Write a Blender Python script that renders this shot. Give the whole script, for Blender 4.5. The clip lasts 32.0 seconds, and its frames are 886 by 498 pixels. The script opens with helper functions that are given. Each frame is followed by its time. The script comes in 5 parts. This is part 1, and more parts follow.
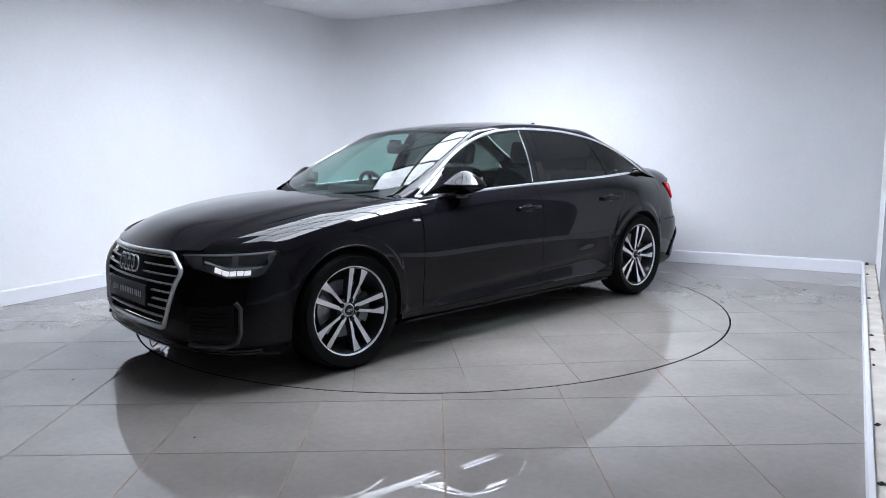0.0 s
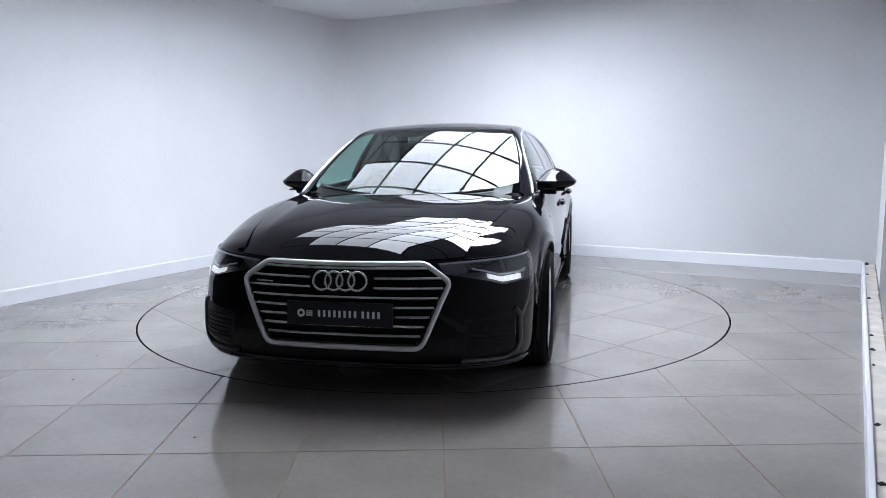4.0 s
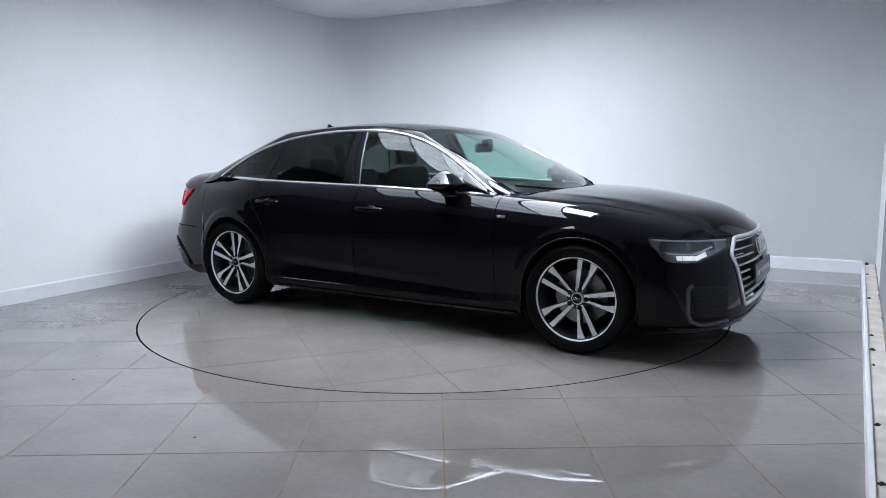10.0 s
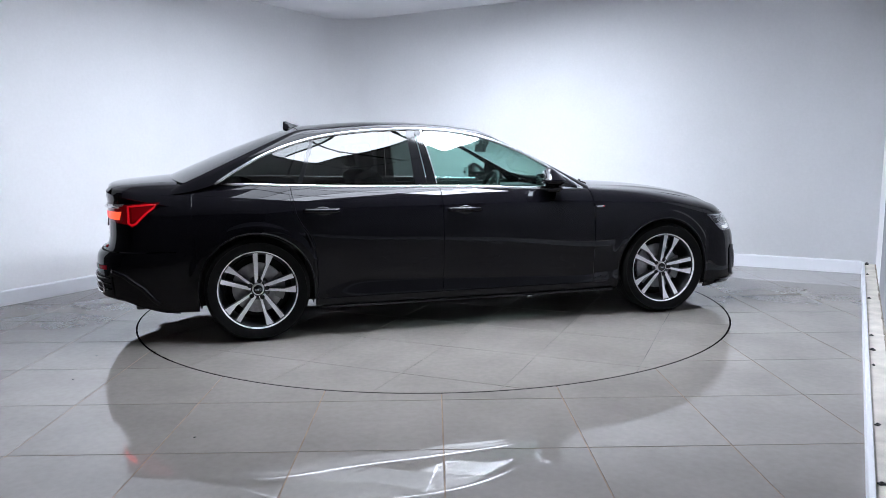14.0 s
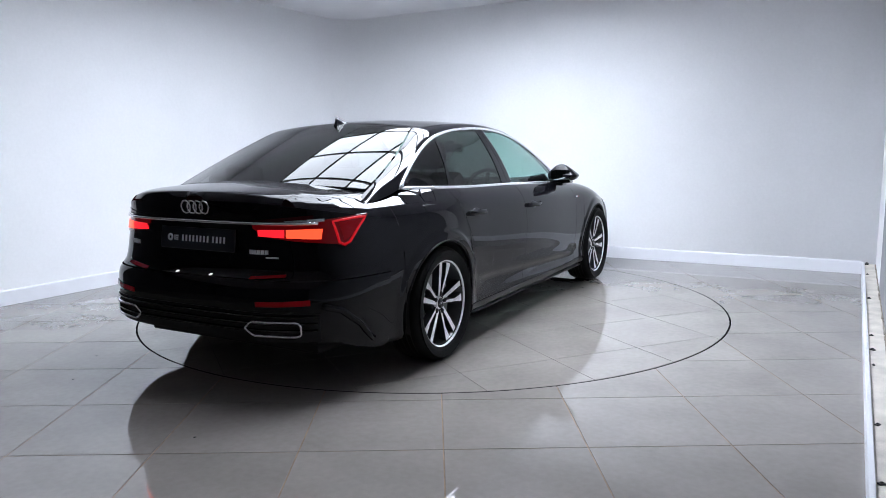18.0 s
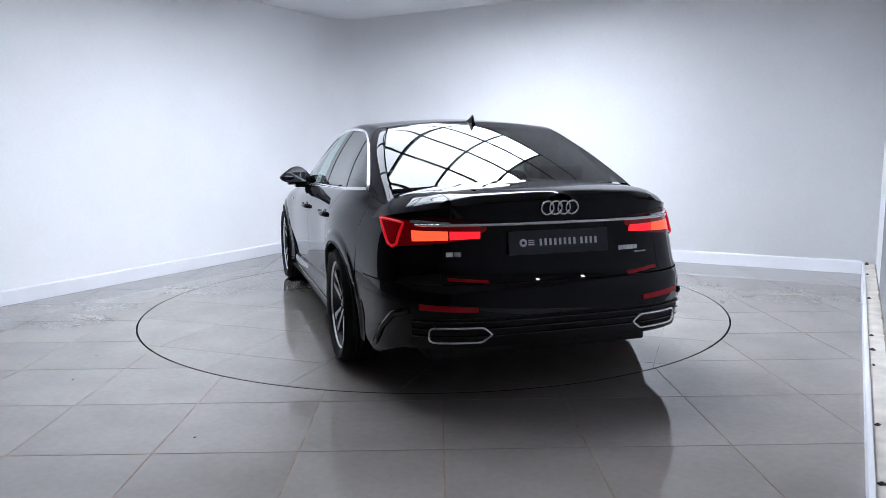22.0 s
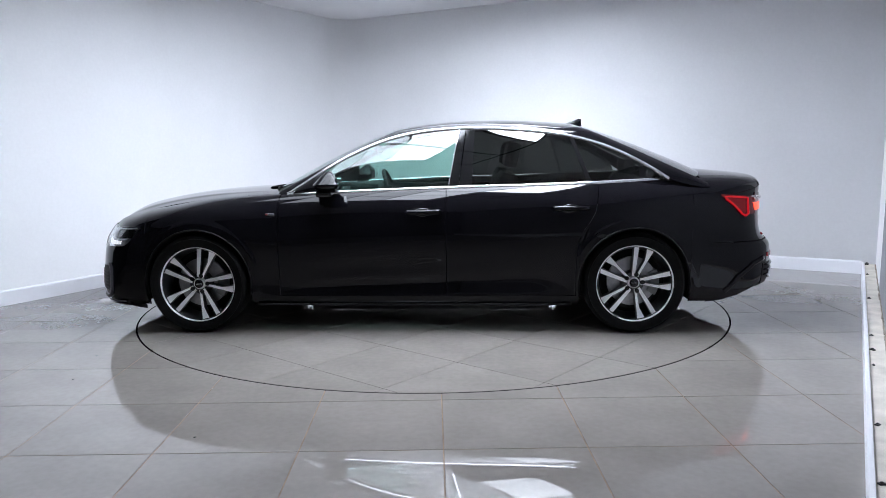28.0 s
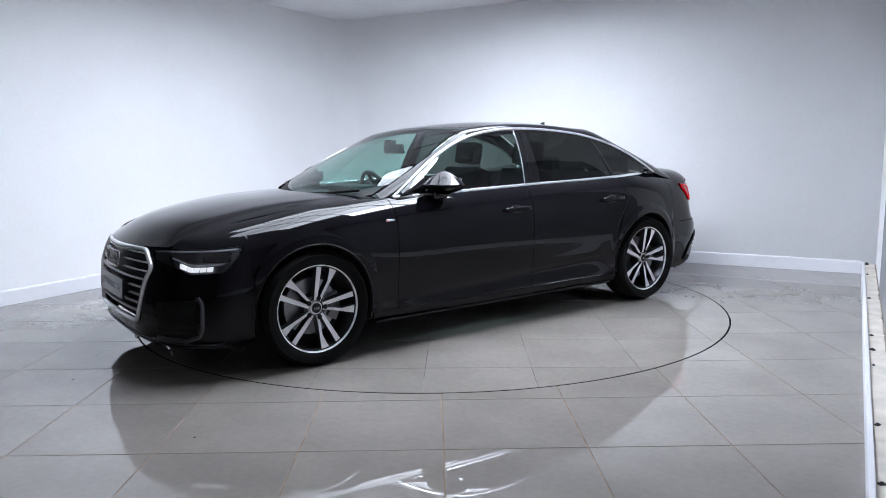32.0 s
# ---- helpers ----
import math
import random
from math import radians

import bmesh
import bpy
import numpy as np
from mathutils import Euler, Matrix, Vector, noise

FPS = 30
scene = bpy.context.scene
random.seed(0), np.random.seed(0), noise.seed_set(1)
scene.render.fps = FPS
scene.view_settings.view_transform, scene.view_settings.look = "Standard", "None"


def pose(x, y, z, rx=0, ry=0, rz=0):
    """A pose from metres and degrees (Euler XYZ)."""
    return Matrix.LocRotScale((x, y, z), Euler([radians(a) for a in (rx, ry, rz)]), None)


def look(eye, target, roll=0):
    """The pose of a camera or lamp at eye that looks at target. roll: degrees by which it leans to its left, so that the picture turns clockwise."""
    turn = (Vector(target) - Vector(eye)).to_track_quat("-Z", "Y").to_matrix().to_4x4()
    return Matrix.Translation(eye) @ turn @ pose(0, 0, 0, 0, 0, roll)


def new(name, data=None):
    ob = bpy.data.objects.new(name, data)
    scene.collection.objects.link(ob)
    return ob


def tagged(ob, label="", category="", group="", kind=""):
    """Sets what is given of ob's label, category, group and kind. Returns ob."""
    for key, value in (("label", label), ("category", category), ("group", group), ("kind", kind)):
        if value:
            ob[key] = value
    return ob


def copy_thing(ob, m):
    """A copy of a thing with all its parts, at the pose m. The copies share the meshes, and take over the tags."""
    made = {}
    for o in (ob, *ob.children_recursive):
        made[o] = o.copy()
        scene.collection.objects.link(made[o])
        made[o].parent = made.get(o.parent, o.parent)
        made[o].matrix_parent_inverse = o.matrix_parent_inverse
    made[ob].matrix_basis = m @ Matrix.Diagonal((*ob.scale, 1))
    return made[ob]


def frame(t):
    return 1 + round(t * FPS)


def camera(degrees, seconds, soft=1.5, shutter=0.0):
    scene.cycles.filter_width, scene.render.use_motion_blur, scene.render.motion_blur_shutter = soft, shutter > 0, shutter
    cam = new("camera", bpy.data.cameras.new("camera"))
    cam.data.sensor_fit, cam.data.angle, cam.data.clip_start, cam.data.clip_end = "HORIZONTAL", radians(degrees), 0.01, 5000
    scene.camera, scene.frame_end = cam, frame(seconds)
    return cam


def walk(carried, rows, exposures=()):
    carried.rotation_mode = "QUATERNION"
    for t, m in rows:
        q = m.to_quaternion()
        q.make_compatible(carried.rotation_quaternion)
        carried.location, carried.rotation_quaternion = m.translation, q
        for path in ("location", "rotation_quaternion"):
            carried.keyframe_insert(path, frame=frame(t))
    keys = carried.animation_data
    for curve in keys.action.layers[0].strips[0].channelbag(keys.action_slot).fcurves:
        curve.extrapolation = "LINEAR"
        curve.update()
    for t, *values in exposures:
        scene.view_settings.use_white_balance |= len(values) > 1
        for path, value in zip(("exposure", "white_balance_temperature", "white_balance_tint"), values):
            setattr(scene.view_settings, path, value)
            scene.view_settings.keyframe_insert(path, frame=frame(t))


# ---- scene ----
# ---- camera ----
SECONDS = 32.0
cam = camera(62.17, SECONDS, soft=0.45)
EYE = Vector((0.0, -5.825, 1.245))
VIEW = look(EYE, EYE + Vector((0.01227, 0.99019, -0.13917)) * 5.0, -0.57)
walk(cam, [(0.0, VIEW), (SECONDS, VIEW)], exposures=[(0.0, -0.03), (2.5, -0.03), (5.5, -0.26), (10.3, -0.26), (11.2, -0.03), (SECONDS, -0.03)])

# ---- light: the luminous ceiling is built with the room; the world is a dim indoor grey ----
world = bpy.data.worlds.new("world")
world.use_nodes = True
world.node_tree.nodes["Background"].inputs[0].default_value = (0.55, 0.6, 0.7, 1)
world.node_tree.nodes["Background"].inputs[1].default_value = 0.05
scene.world = world
PANEL_GLOW = 12.3


# ---- materials ----
def material(name, colour, rough=0.5, metal=0.0, coat=0.0, coat_rough=0.03, coat_ior=1.5, spec=0.5, glow=None, strength=0.0,
             vary=0.0, scale=8.0, fine=0.0, fine_scale=180.0, bump=0.0, bump_scale=300.0, rough_vary=0.0, per_piece=0.0):
    """A procedural surface: colour varied by coarse and fine noise, roughness varied, fine relief."""
    m = bpy.data.materials.new(name)
    m.use_nodes = True
    nt = m.node_tree
    b = nt.nodes["Principled BSDF"]
    b.inputs["Base Color"].default_value = (*colour, 1)
    b.inputs["Roughness"].default_value = rough
    b.inputs["Metallic"].default_value = metal
    b.inputs["Coat Weight"].default_value = coat
    b.inputs["Coat Roughness"].default_value = coat_rough
    b.inputs["Coat IOR"].default_value = coat_ior
    b.inputs["Specular IOR Level"].default_value = spec
    if glow:
        b.inputs["Emission Color"].default_value = (*glow, 1)
        b.inputs["Emission Strength"].default_value = strength
    link = nt.links.new
    co = nt.nodes.new("ShaderNodeTexCoord")
    out = None
    if vary or fine or per_piece:
        mix = nt.nodes.new("ShaderNodeMix")
        mix.data_type = "RGBA"
        mix.blend_type = "MULTIPLY"
        mix.inputs[0].default_value = 1.0
        mix.inputs[6].default_value = (*colour, 1)
        total = None
        for amount, sc, det in ((vary, scale, 2.5), (fine, fine_scale, 3.0)):
            if not amount:
                continue
            n = nt.nodes.new("ShaderNodeTexNoise")
            n.inputs["Scale"].default_value = sc
            n.inputs["Detail"].default_value = det
            link(co.outputs["Object"], n.inputs["Vector"])
            r = nt.nodes.new("ShaderNodeMapRange")
            r.inputs[1].default_value, r.inputs[2].default_value = 0.3, 0.7
            r.inputs[3].default_value, r.inputs[4].default_value = 1 - amount, 1 + amount
            link(n.outputs["Fac"], r.inputs[0])
            if total is None:
                total = r.outputs[0]
            else:
                t = nt.nodes.new("ShaderNodeMath")
                t.operation = "MULTIPLY"
                link(total, t.inputs[0])
                link(r.outputs[0], t.inputs[1])
                total = t.outputs[0]
        if per_piece:
            info = nt.nodes.new("ShaderNodeObjectInfo")
            r = nt.nodes.new("ShaderNodeMapRange")
            r.inputs[3].default_value, r.inputs[4].default_value = 1 - per_piece, 1 + per_piece
            link(info.outputs["Random"], r.inputs[0])
            if total is None:
                total = r.outputs[0]
            else:
                t = nt.nodes.new("ShaderNodeMath")
                t.operation = "MULTIPLY"
                link(total, t.inputs[0])
                link(r.outputs[0], t.inputs[1])
                total = t.outputs[0]
        link(total, mix.inputs[7])
        link(mix.outputs[2], b.inputs["Base Color"])
    if rough_vary:
        n = nt.nodes.new("ShaderNodeTexNoise")
        n.inputs["Scale"].default_value = scale * 0.7
        n.inputs["Detail"].default_value = 6.0
        link(co.outputs["Object"], n.inputs["Vector"])
        r = nt.nodes.new("ShaderNodeMapRange")
        r.inputs[1].default_value, r.inputs[2].default_value = 0.3, 0.7
        r.inputs[3].default_value, r.inputs[4].default_value = max(0.0, rough - rough_vary), rough + rough_vary
        link(n.outputs["Fac"], r.inputs[0])
        link(r.outputs[0], b.inputs["Roughness"])
    if bump:
        n = nt.nodes.new("ShaderNodeTexNoise")
        n.inputs["Scale"].default_value = bump_scale
        n.inputs["Detail"].default_value = 3.0
        link(co.outputs["Object"], n.inputs["Vector"])
        k = nt.nodes.new("ShaderNodeBump")
        k.inputs["Strength"].default_value = bump
        k.inputs["Distance"].default_value = 0.002
        link(n.outputs["Fac"], k.inputs["Height"])
        link(k.outputs["Normal"], b.inputs["Normal"])
    return m


def glass(name, tint, ior=1.5, boost=1.6):
    """A thin pane: tinted clear glass whose gloss follows Fresnel (two surfaces)."""
    m = bpy.data.materials.new(name)
    m.use_nodes = True
    nt = m.node_tree
    nt.nodes.remove(nt.nodes["Principled BSDF"])
    clear = nt.nodes.new("ShaderNodeBsdfTransparent")
    clear.inputs[0].default_value = (*tint, 1)
    gloss = nt.nodes.new("ShaderNodeBsdfGlossy")
    gloss.inputs["Color"].default_value = (1, 1, 1, 1)
    gloss.inputs["Roughness"].default_value = 0.0
    lw = nt.nodes.new("ShaderNodeLayerWeight")
    lw.inputs[0].default_value = 0.5
    five = nt.nodes.new("ShaderNodeMath")
    five.operation = "POWER"
    five.inputs[1].default_value = 5.0
    mul = nt.nodes.new("ShaderNodeMath")
    mul.operation, mul.use_clamp = "MULTIPLY_ADD", True
    f0 = ((ior - 1) / (ior + 1)) ** 2
    mul.inputs[1].default_value = 1 - f0 * boost
    mul.inputs[2].default_value = f0 * boost
    mix = nt.nodes.new("ShaderNodeMixShader")
    nt.links.new(lw.outputs["Facing"], five.inputs[0])
    nt.links.new(five.outputs[0], mul.inputs[0])
    nt.links.new(mul.outputs[0], mix.inputs[0])
    nt.links.new(clear.outputs[0], mix.inputs[1])
    nt.links.new(gloss.outputs[0], mix.inputs[2])
    nt.links.new(mix.outputs[0], nt.nodes["Material Output"].inputs[0])
    return m


WALL = material("wall_paint", (0.90, 0.905, 0.92), 0.6, vary=0.02, scale=1.5, fine=0.015, fine_scale=40, bump=0.06, bump_scale=60)
CEILING = material("ceiling_board", (0.84, 0.84, 0.87), 0.7, vary=0.03, scale=2.0, fine=0.02, fine_scale=60, bump=0.2, bump_scale=90)
SKIRT = material("skirting_paint", (0.82, 0.83, 0.87), 0.4, vary=0.03, scale=3.0, bump=0.1, bump_scale=50)
DARK_WALL = material("unseen_dark_wall", (0.035, 0.035, 0.04), 0.7, vary=0.2, scale=2.0, fine=0.1)
SHUTTER = material("grey_shutter", (0.26, 0.26, 0.28), 0.6, vary=0.15, scale=2.0, fine=0.1)
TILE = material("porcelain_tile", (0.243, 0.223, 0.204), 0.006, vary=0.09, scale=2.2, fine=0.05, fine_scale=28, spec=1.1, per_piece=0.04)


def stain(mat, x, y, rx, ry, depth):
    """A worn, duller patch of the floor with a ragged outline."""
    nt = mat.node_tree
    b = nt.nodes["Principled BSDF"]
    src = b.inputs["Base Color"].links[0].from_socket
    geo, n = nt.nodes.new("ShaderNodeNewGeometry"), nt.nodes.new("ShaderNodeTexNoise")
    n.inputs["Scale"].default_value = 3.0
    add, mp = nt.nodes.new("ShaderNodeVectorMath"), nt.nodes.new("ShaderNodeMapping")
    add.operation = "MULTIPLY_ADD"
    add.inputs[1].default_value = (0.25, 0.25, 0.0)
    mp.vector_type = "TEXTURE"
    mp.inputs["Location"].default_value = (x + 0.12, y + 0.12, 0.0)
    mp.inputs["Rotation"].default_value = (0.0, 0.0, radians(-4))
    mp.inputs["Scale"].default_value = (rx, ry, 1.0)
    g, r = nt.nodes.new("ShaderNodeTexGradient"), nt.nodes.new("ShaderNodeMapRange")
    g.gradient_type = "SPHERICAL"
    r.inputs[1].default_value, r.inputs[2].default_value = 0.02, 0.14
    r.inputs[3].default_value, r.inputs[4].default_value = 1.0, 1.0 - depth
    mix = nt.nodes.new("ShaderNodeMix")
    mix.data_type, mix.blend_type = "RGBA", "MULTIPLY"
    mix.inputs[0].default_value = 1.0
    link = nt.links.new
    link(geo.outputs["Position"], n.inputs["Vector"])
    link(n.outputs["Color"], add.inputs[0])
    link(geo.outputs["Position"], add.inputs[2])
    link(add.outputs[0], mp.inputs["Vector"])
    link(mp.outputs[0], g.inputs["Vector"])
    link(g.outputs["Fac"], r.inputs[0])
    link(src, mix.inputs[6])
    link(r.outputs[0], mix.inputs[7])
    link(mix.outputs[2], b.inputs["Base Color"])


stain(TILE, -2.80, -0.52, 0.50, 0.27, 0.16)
GROUT = material("grout", (0.20, 0.135, 0.09), 0.9, vary=0.3, scale=9.0, fine=0.2)
DARK_GROUT = material("dark_grout", (0.10, 0.094, 0.086), 0.9, vary=0.85, scale=2.6, fine=0.2)
GAP = material("table_gap", (0.004, 0.004, 0.004), 0.9, spec=0.0)
# diffuser strengths invented: dull left, brightest towards the entrance to lift the wall there
GLOW = [material("light_diffuser", (0.9, 0.9, 0.9), 0.5, glow=(0.885, 0.965, 1.11), strength=PANEL_GLOW * k) for k in (0.5, 0.64, 0.95, 1.7, 4.0)]
TBAR = material("dark_grid_bar", (0.02, 0.02, 0.022), 0.5)
LEDGE = material("dusty_ledge", (0.62, 0.58, 0.52), 0.85, vary=0.15, scale=9.0, fine=0.1, bump=0.3, bump_scale=70)
RUST = material("stained_edge", (0.26, 0.22, 0.18), 0.9, vary=0.4, scale=14.0, fine=0.2)
CLIP = material("black_clip_plastic", (0.015, 0.015, 0.015), 0.5)


# ---- mesh helpers ----
def mesh_of(name, verts, faces, mat, smooth=True):
    me = bpy.data.meshes.new(name)
    me.from_pydata([tuple(v) for v in verts], [], [tuple(f) for f in faces])
    me.update()
    me.materials.append(mat)
    if smooth:
        me.polygons.foreach_set("use_smooth", [True] * len(me.polygons))
    return me


def piece(name, me, parent=None, m=None, label=""):
    ob = new(name, me)
    if parent is not None:
        ob.parent = parent
    if m is not None:
        ob.matrix_basis = m
    if label:
        tagged(ob, label)
    return ob


def bm_mesh(name, bm, mat, smooth=False):
    bmesh.ops.recalc_face_normals(bm, faces=bm.faces)
    me = bpy.data.meshes.new(name)
    bm.to_mesh(me)
    bm.free()
    me.materials.append(mat)
    if smooth:
        me.polygons.foreach_set("use_smooth", [True] * len(me.polygons))
    return me


def part(name, bm, mat, parent, label="", smooth=False):
    return piece(name, bm_mesh(name, bm, mat, smooth), parent, None, label)


def add_box(bm, lo, hi, bevel=0.0, m=None):
    r = bmesh.ops.create_cube(bm, size=1.0)
    c, s = (Vector(lo) + Vector(hi)) / 2, Vector(hi) - Vector(lo)
    bmesh.ops.transform(bm, matrix=Matrix.Translation(c) @ Matrix.Diagonal((*s, 1)), verts=r["verts"])
    if bevel:
        edges = {e for v in r["verts"] for e in v.link_edges}
        r2 = bmesh.ops.bevel(bm, geom=list(edges), offset=bevel, segments=2, affect="EDGES", profile=0.6)
        verts = list({v for f in r2["faces"] for v in f.verts} | {v for v in r["verts"] if v.is_valid})
    else:
        verts = r["verts"]
    if m is not None:
        bmesh.ops.transform(bm, matrix=m, verts=verts)
    return bm


def box(lo, hi, bevel=0.0, m=None):
    return add_box(bmesh.new(), lo, hi, bevel, m)


# ---- the room: a rectangle turned by 30 degrees; u runs along the back wall, w along the side walls ----
CORNER = Vector((-1.168, 4.016, 0.0))
U, W = Vector((0.866, -0.5, 0.0)), Vector((-0.5, -0.866, 0.0))
WIDE, DEEP, HIGH = 6.145, 8.7, 2.85
LEDGE_U = 6.03
LINED, LINED_RIGHT = 5.2, 1.3
ROOM = Matrix(((U.x, W.x, 0, CORNER.x), (U.y, W.y, 0, CORNER.y), (0, 0, 1, 0), (0, 0, 0, 1)))


def room_box(lo, hi, bevel=0.0):
    bm = box(lo, hi, bevel)
    bmesh.ops.transform(bm, matrix=ROOM, verts=bm.verts)
    return bm


def structure(name, bm, mat, label, smooth=False):
    return tagged(piece(name, bm_mesh(name, bm, mat, smooth)), label, "", "", "structure")


def rounded_walls():
    """Left and back wall as one plastered sheet with a swept corner, 12 cm thick."""
    r, n = 0.38, 14
    inner = [(0.0, LINED), (0.0, r)]
    inner += [(r - r * math.cos(a), r - r * math.sin(a)) for a in [math.pi / 2 * i / n for i in range(1, n)]]
    inner += [(r, 0.0), (WIDE, 0.0)]
    outer = [(-0.12, LINED), (-0.12, -0.12), (WIDE, -0.12)]
    verts, faces = [], []
    ring = inner + outer[::-1]
    for z in (0.0, HIGH):
        verts += [ROOM @ Vector((a, b, z)) for a, b in ring]
    k = len(ring)
    for i in range(k):
        j = (i + 1) % k
        faces.append((i, j, k + j, k + i))
    me = mesh_of("wall_left_and_back", verts, faces, WALL, smooth=False)
    for i, p in enumerate(me.polygons):
        p.use_smooth = 1 <= i <= n + 1
    return tagged(piece("wall_left_and_back", me), "smooth white plastered studio wall with a rounded corner", "", "", "structure")


rounded_walls()
structure("wall_right", room_box((WIDE, -0.12, 0), (WIDE + 0.12, LINED_RIGHT, HIGH)), WALL, "plain white studio side wall")
structure("wall_right_near", room_box((WIDE, LINED_RIGHT, 0), (WIDE + 0.12, DEEP, HIGH)), SHUTTER, "dull grey shutter closing the entrance beside the ledge")
# unseen walls added to close the room, dark so the car's flanks mirror dark
structure("wall_left_near", room_box((-0.12, LINED, 0), (0.0, DEEP, HIGH)), DARK_WALL, "unseen dark grey wall added beyond the white lining")
structure("wall_front", room_box((-0.12, DEEP, 0), (WIDE + 0.12, DEEP + 0.12, HIGH)), DARK_WALL, "unseen dark grey wall added to close the studio behind the camera")


def skirting(name, pts, label):
    """A rounded-top skirting board that follows the wall's foot; pts in room coordinates, wall side first."""
    prof = [(0.0, 0.0), (0.012, 0.0), (0.012, 0.112), (0.008, 0.122), (0.0, 0.125)]
    verts, faces = [], []
    for i, (a, b, na, nb) in enumerate(pts):
        for d, z in prof:
            verts.append(ROOM @ Vector((a + na * d, b + nb * d, z + 0.001)))
    n = len(prof)
    for i in range(len(pts) - 1):
        for j in range(n - 1):
            faces.append((i * n + j, (i + 1) * n + j, (i + 1) * n + j + 1, i * n + j + 1))
    return tagged(piece(name, mesh_of(name, verts, faces, SKIRT, False)), label, "", "", "structure")


rr = 0.38
corner_pts = [(0.0, LINED, 1, 0), (0.0, rr, 1, 0)] + [(rr - rr * math.cos(a), rr - rr * math.sin(a), math.cos(a), math.sin(a)) for a in [math.pi / 2 * i / 12 for i in range(1, 12)]] + [(rr, 0.0, 0, 1), (LEDGE_U, 0.0, 0, 1)]
skirting("baseboard", corner_pts, "white painted skirting board along the wall foot")


def cell_slab(us, ws, lo, hi, holes=()):
    """A slab over a grid of room cells, leaving out some cells."""
    bm = bmesh.new()
    for i in range(len(us) - 1):
        for j in range(len(ws) - 1):
            if (i, j) not in holes:
                add_box(bm, (us[i], ws[j], lo), (us[i + 1], ws[j + 1], hi))
    bmesh.ops.remove_doubles(bm, verts=bm.verts, dist=1e-4)
    bmesh.ops.transform(bm, matrix=ROOM, verts=bm.verts)
    return bm


# luminous ceiling field: square diffuser tiles between dark bars
CELL_U, CELL_W = 0.56, 0.56
GRID_U0, GRID_W0, GRID_NU, GRID_NW = 1.60, 1.50, 5, 6
LIGHT_OUT = {(0, 0), (0, 1), (0, 5), (4, 0), (4, 1), (4, 4), (4, 5)}
u0, w0 = GRID_U0, GRID_W0
u1, w1 = u0 + GRID_NU * CELL_U, w0 + GRID_NW * CELL_W
structure("ceiling", cell_slab([-0.12, u0, u1, WIDE + 0.12], [-0.12, w0, w1, DEEP + 0.12], HIGH, HIGH + 0.1, {(1, 1)}), CEILING, "plain off-white boarded ceiling")


def luminous_ceiling():
    top = tagged(new("ceiling_light"), "large glowing ceiling of square white diffusers between dark bars", "ceiling light")
    top.matrix_world = ROOM @ Matrix.Translation((u0, w0, HIGH))
    lit = [bm_mesh("diffuser", box((0.012, 0.012, 0.03), (CELL_U - 0.012, CELL_W - 0.012, 0.04)), g) for g in GLOW]
    dull = bm_mesh("blank_panel", box((0.02, 0.02, 0.0), (CELL_U - 0.02, CELL_W - 0.02, 0.02)), CEILING)
    for i in range(GRID_NU):
        for j in range(GRID_NW):
            out = (i, j) in LIGHT_OUT
            piece("blank_panel" if out else "diffuser", dull if out else lit[i], top, Matrix.Translation((i * CELL_U, j * CELL_W, 0)))
    bar_u = bm_mesh("grid_bar", box((0, -0.012, 0.0), (GRID_NU * CELL_U, 0.012, 0.05)), TBAR)
    bar_w = bm_mesh("grid_bar", box((-0.012, 0, 0.004), (0.012, GRID_NW * CELL_W, 0.05)), TBAR)
    for j in range(GRID_NW + 1):
        piece("grid_bar", bar_u, top, Matrix.Translation((0, j * CELL_W, 0)))
    for i in range(GRID_NU + 1):
        piece("grid_bar", bar_w, top, Matrix.Translation((i * CELL_U, 0, 0)))
    bm = box((-0.1, -0.1, 0.055), (GRID_NU * CELL_U + 0.1, GRID_NW * CELL_W + 0.1, 0.08))
    part("light_housing", bm, TBAR, top)


luminous_ceiling()

# low ledge along the right wall
structure("ledge", room_box((LEDGE_U + 0.022, 0.012, 0.0), (WIDE, DEEP, 0.100)), LEDGE, "dusty low ledge behind a white upstand")
structure("trim", room_box((LEDGE_U, 0.0, 0.0), (LEDGE_U + 0.022, DEEP, 0.112), 0.004), SKIRT, "white painted upstand board edging the tiled floor")



def stained_edge():
    """The crumbling, stained strip where the ledge meets the wall."""
    bm = bmesh.new()
    rng = random.Random(4)
    w = 0.03
    while w < DEEP - 0.1:
        step = rng.uniform(0.03, 0.09)
        add_box(bm, (WIDE - rng.uniform(0.006, 0.013), w, 0.098), (WIDE - 0.0005, min(w + step, DEEP), 0.098 + rng.uniform(0.004, 0.009)))
        w += step
    bmesh.ops.transform(bm, matrix=ROOM, verts=bm.verts)
    structure("ledge_edge", bm, RUST, "stained crumbling strip where the ledge meets the wall")


stained_edge()

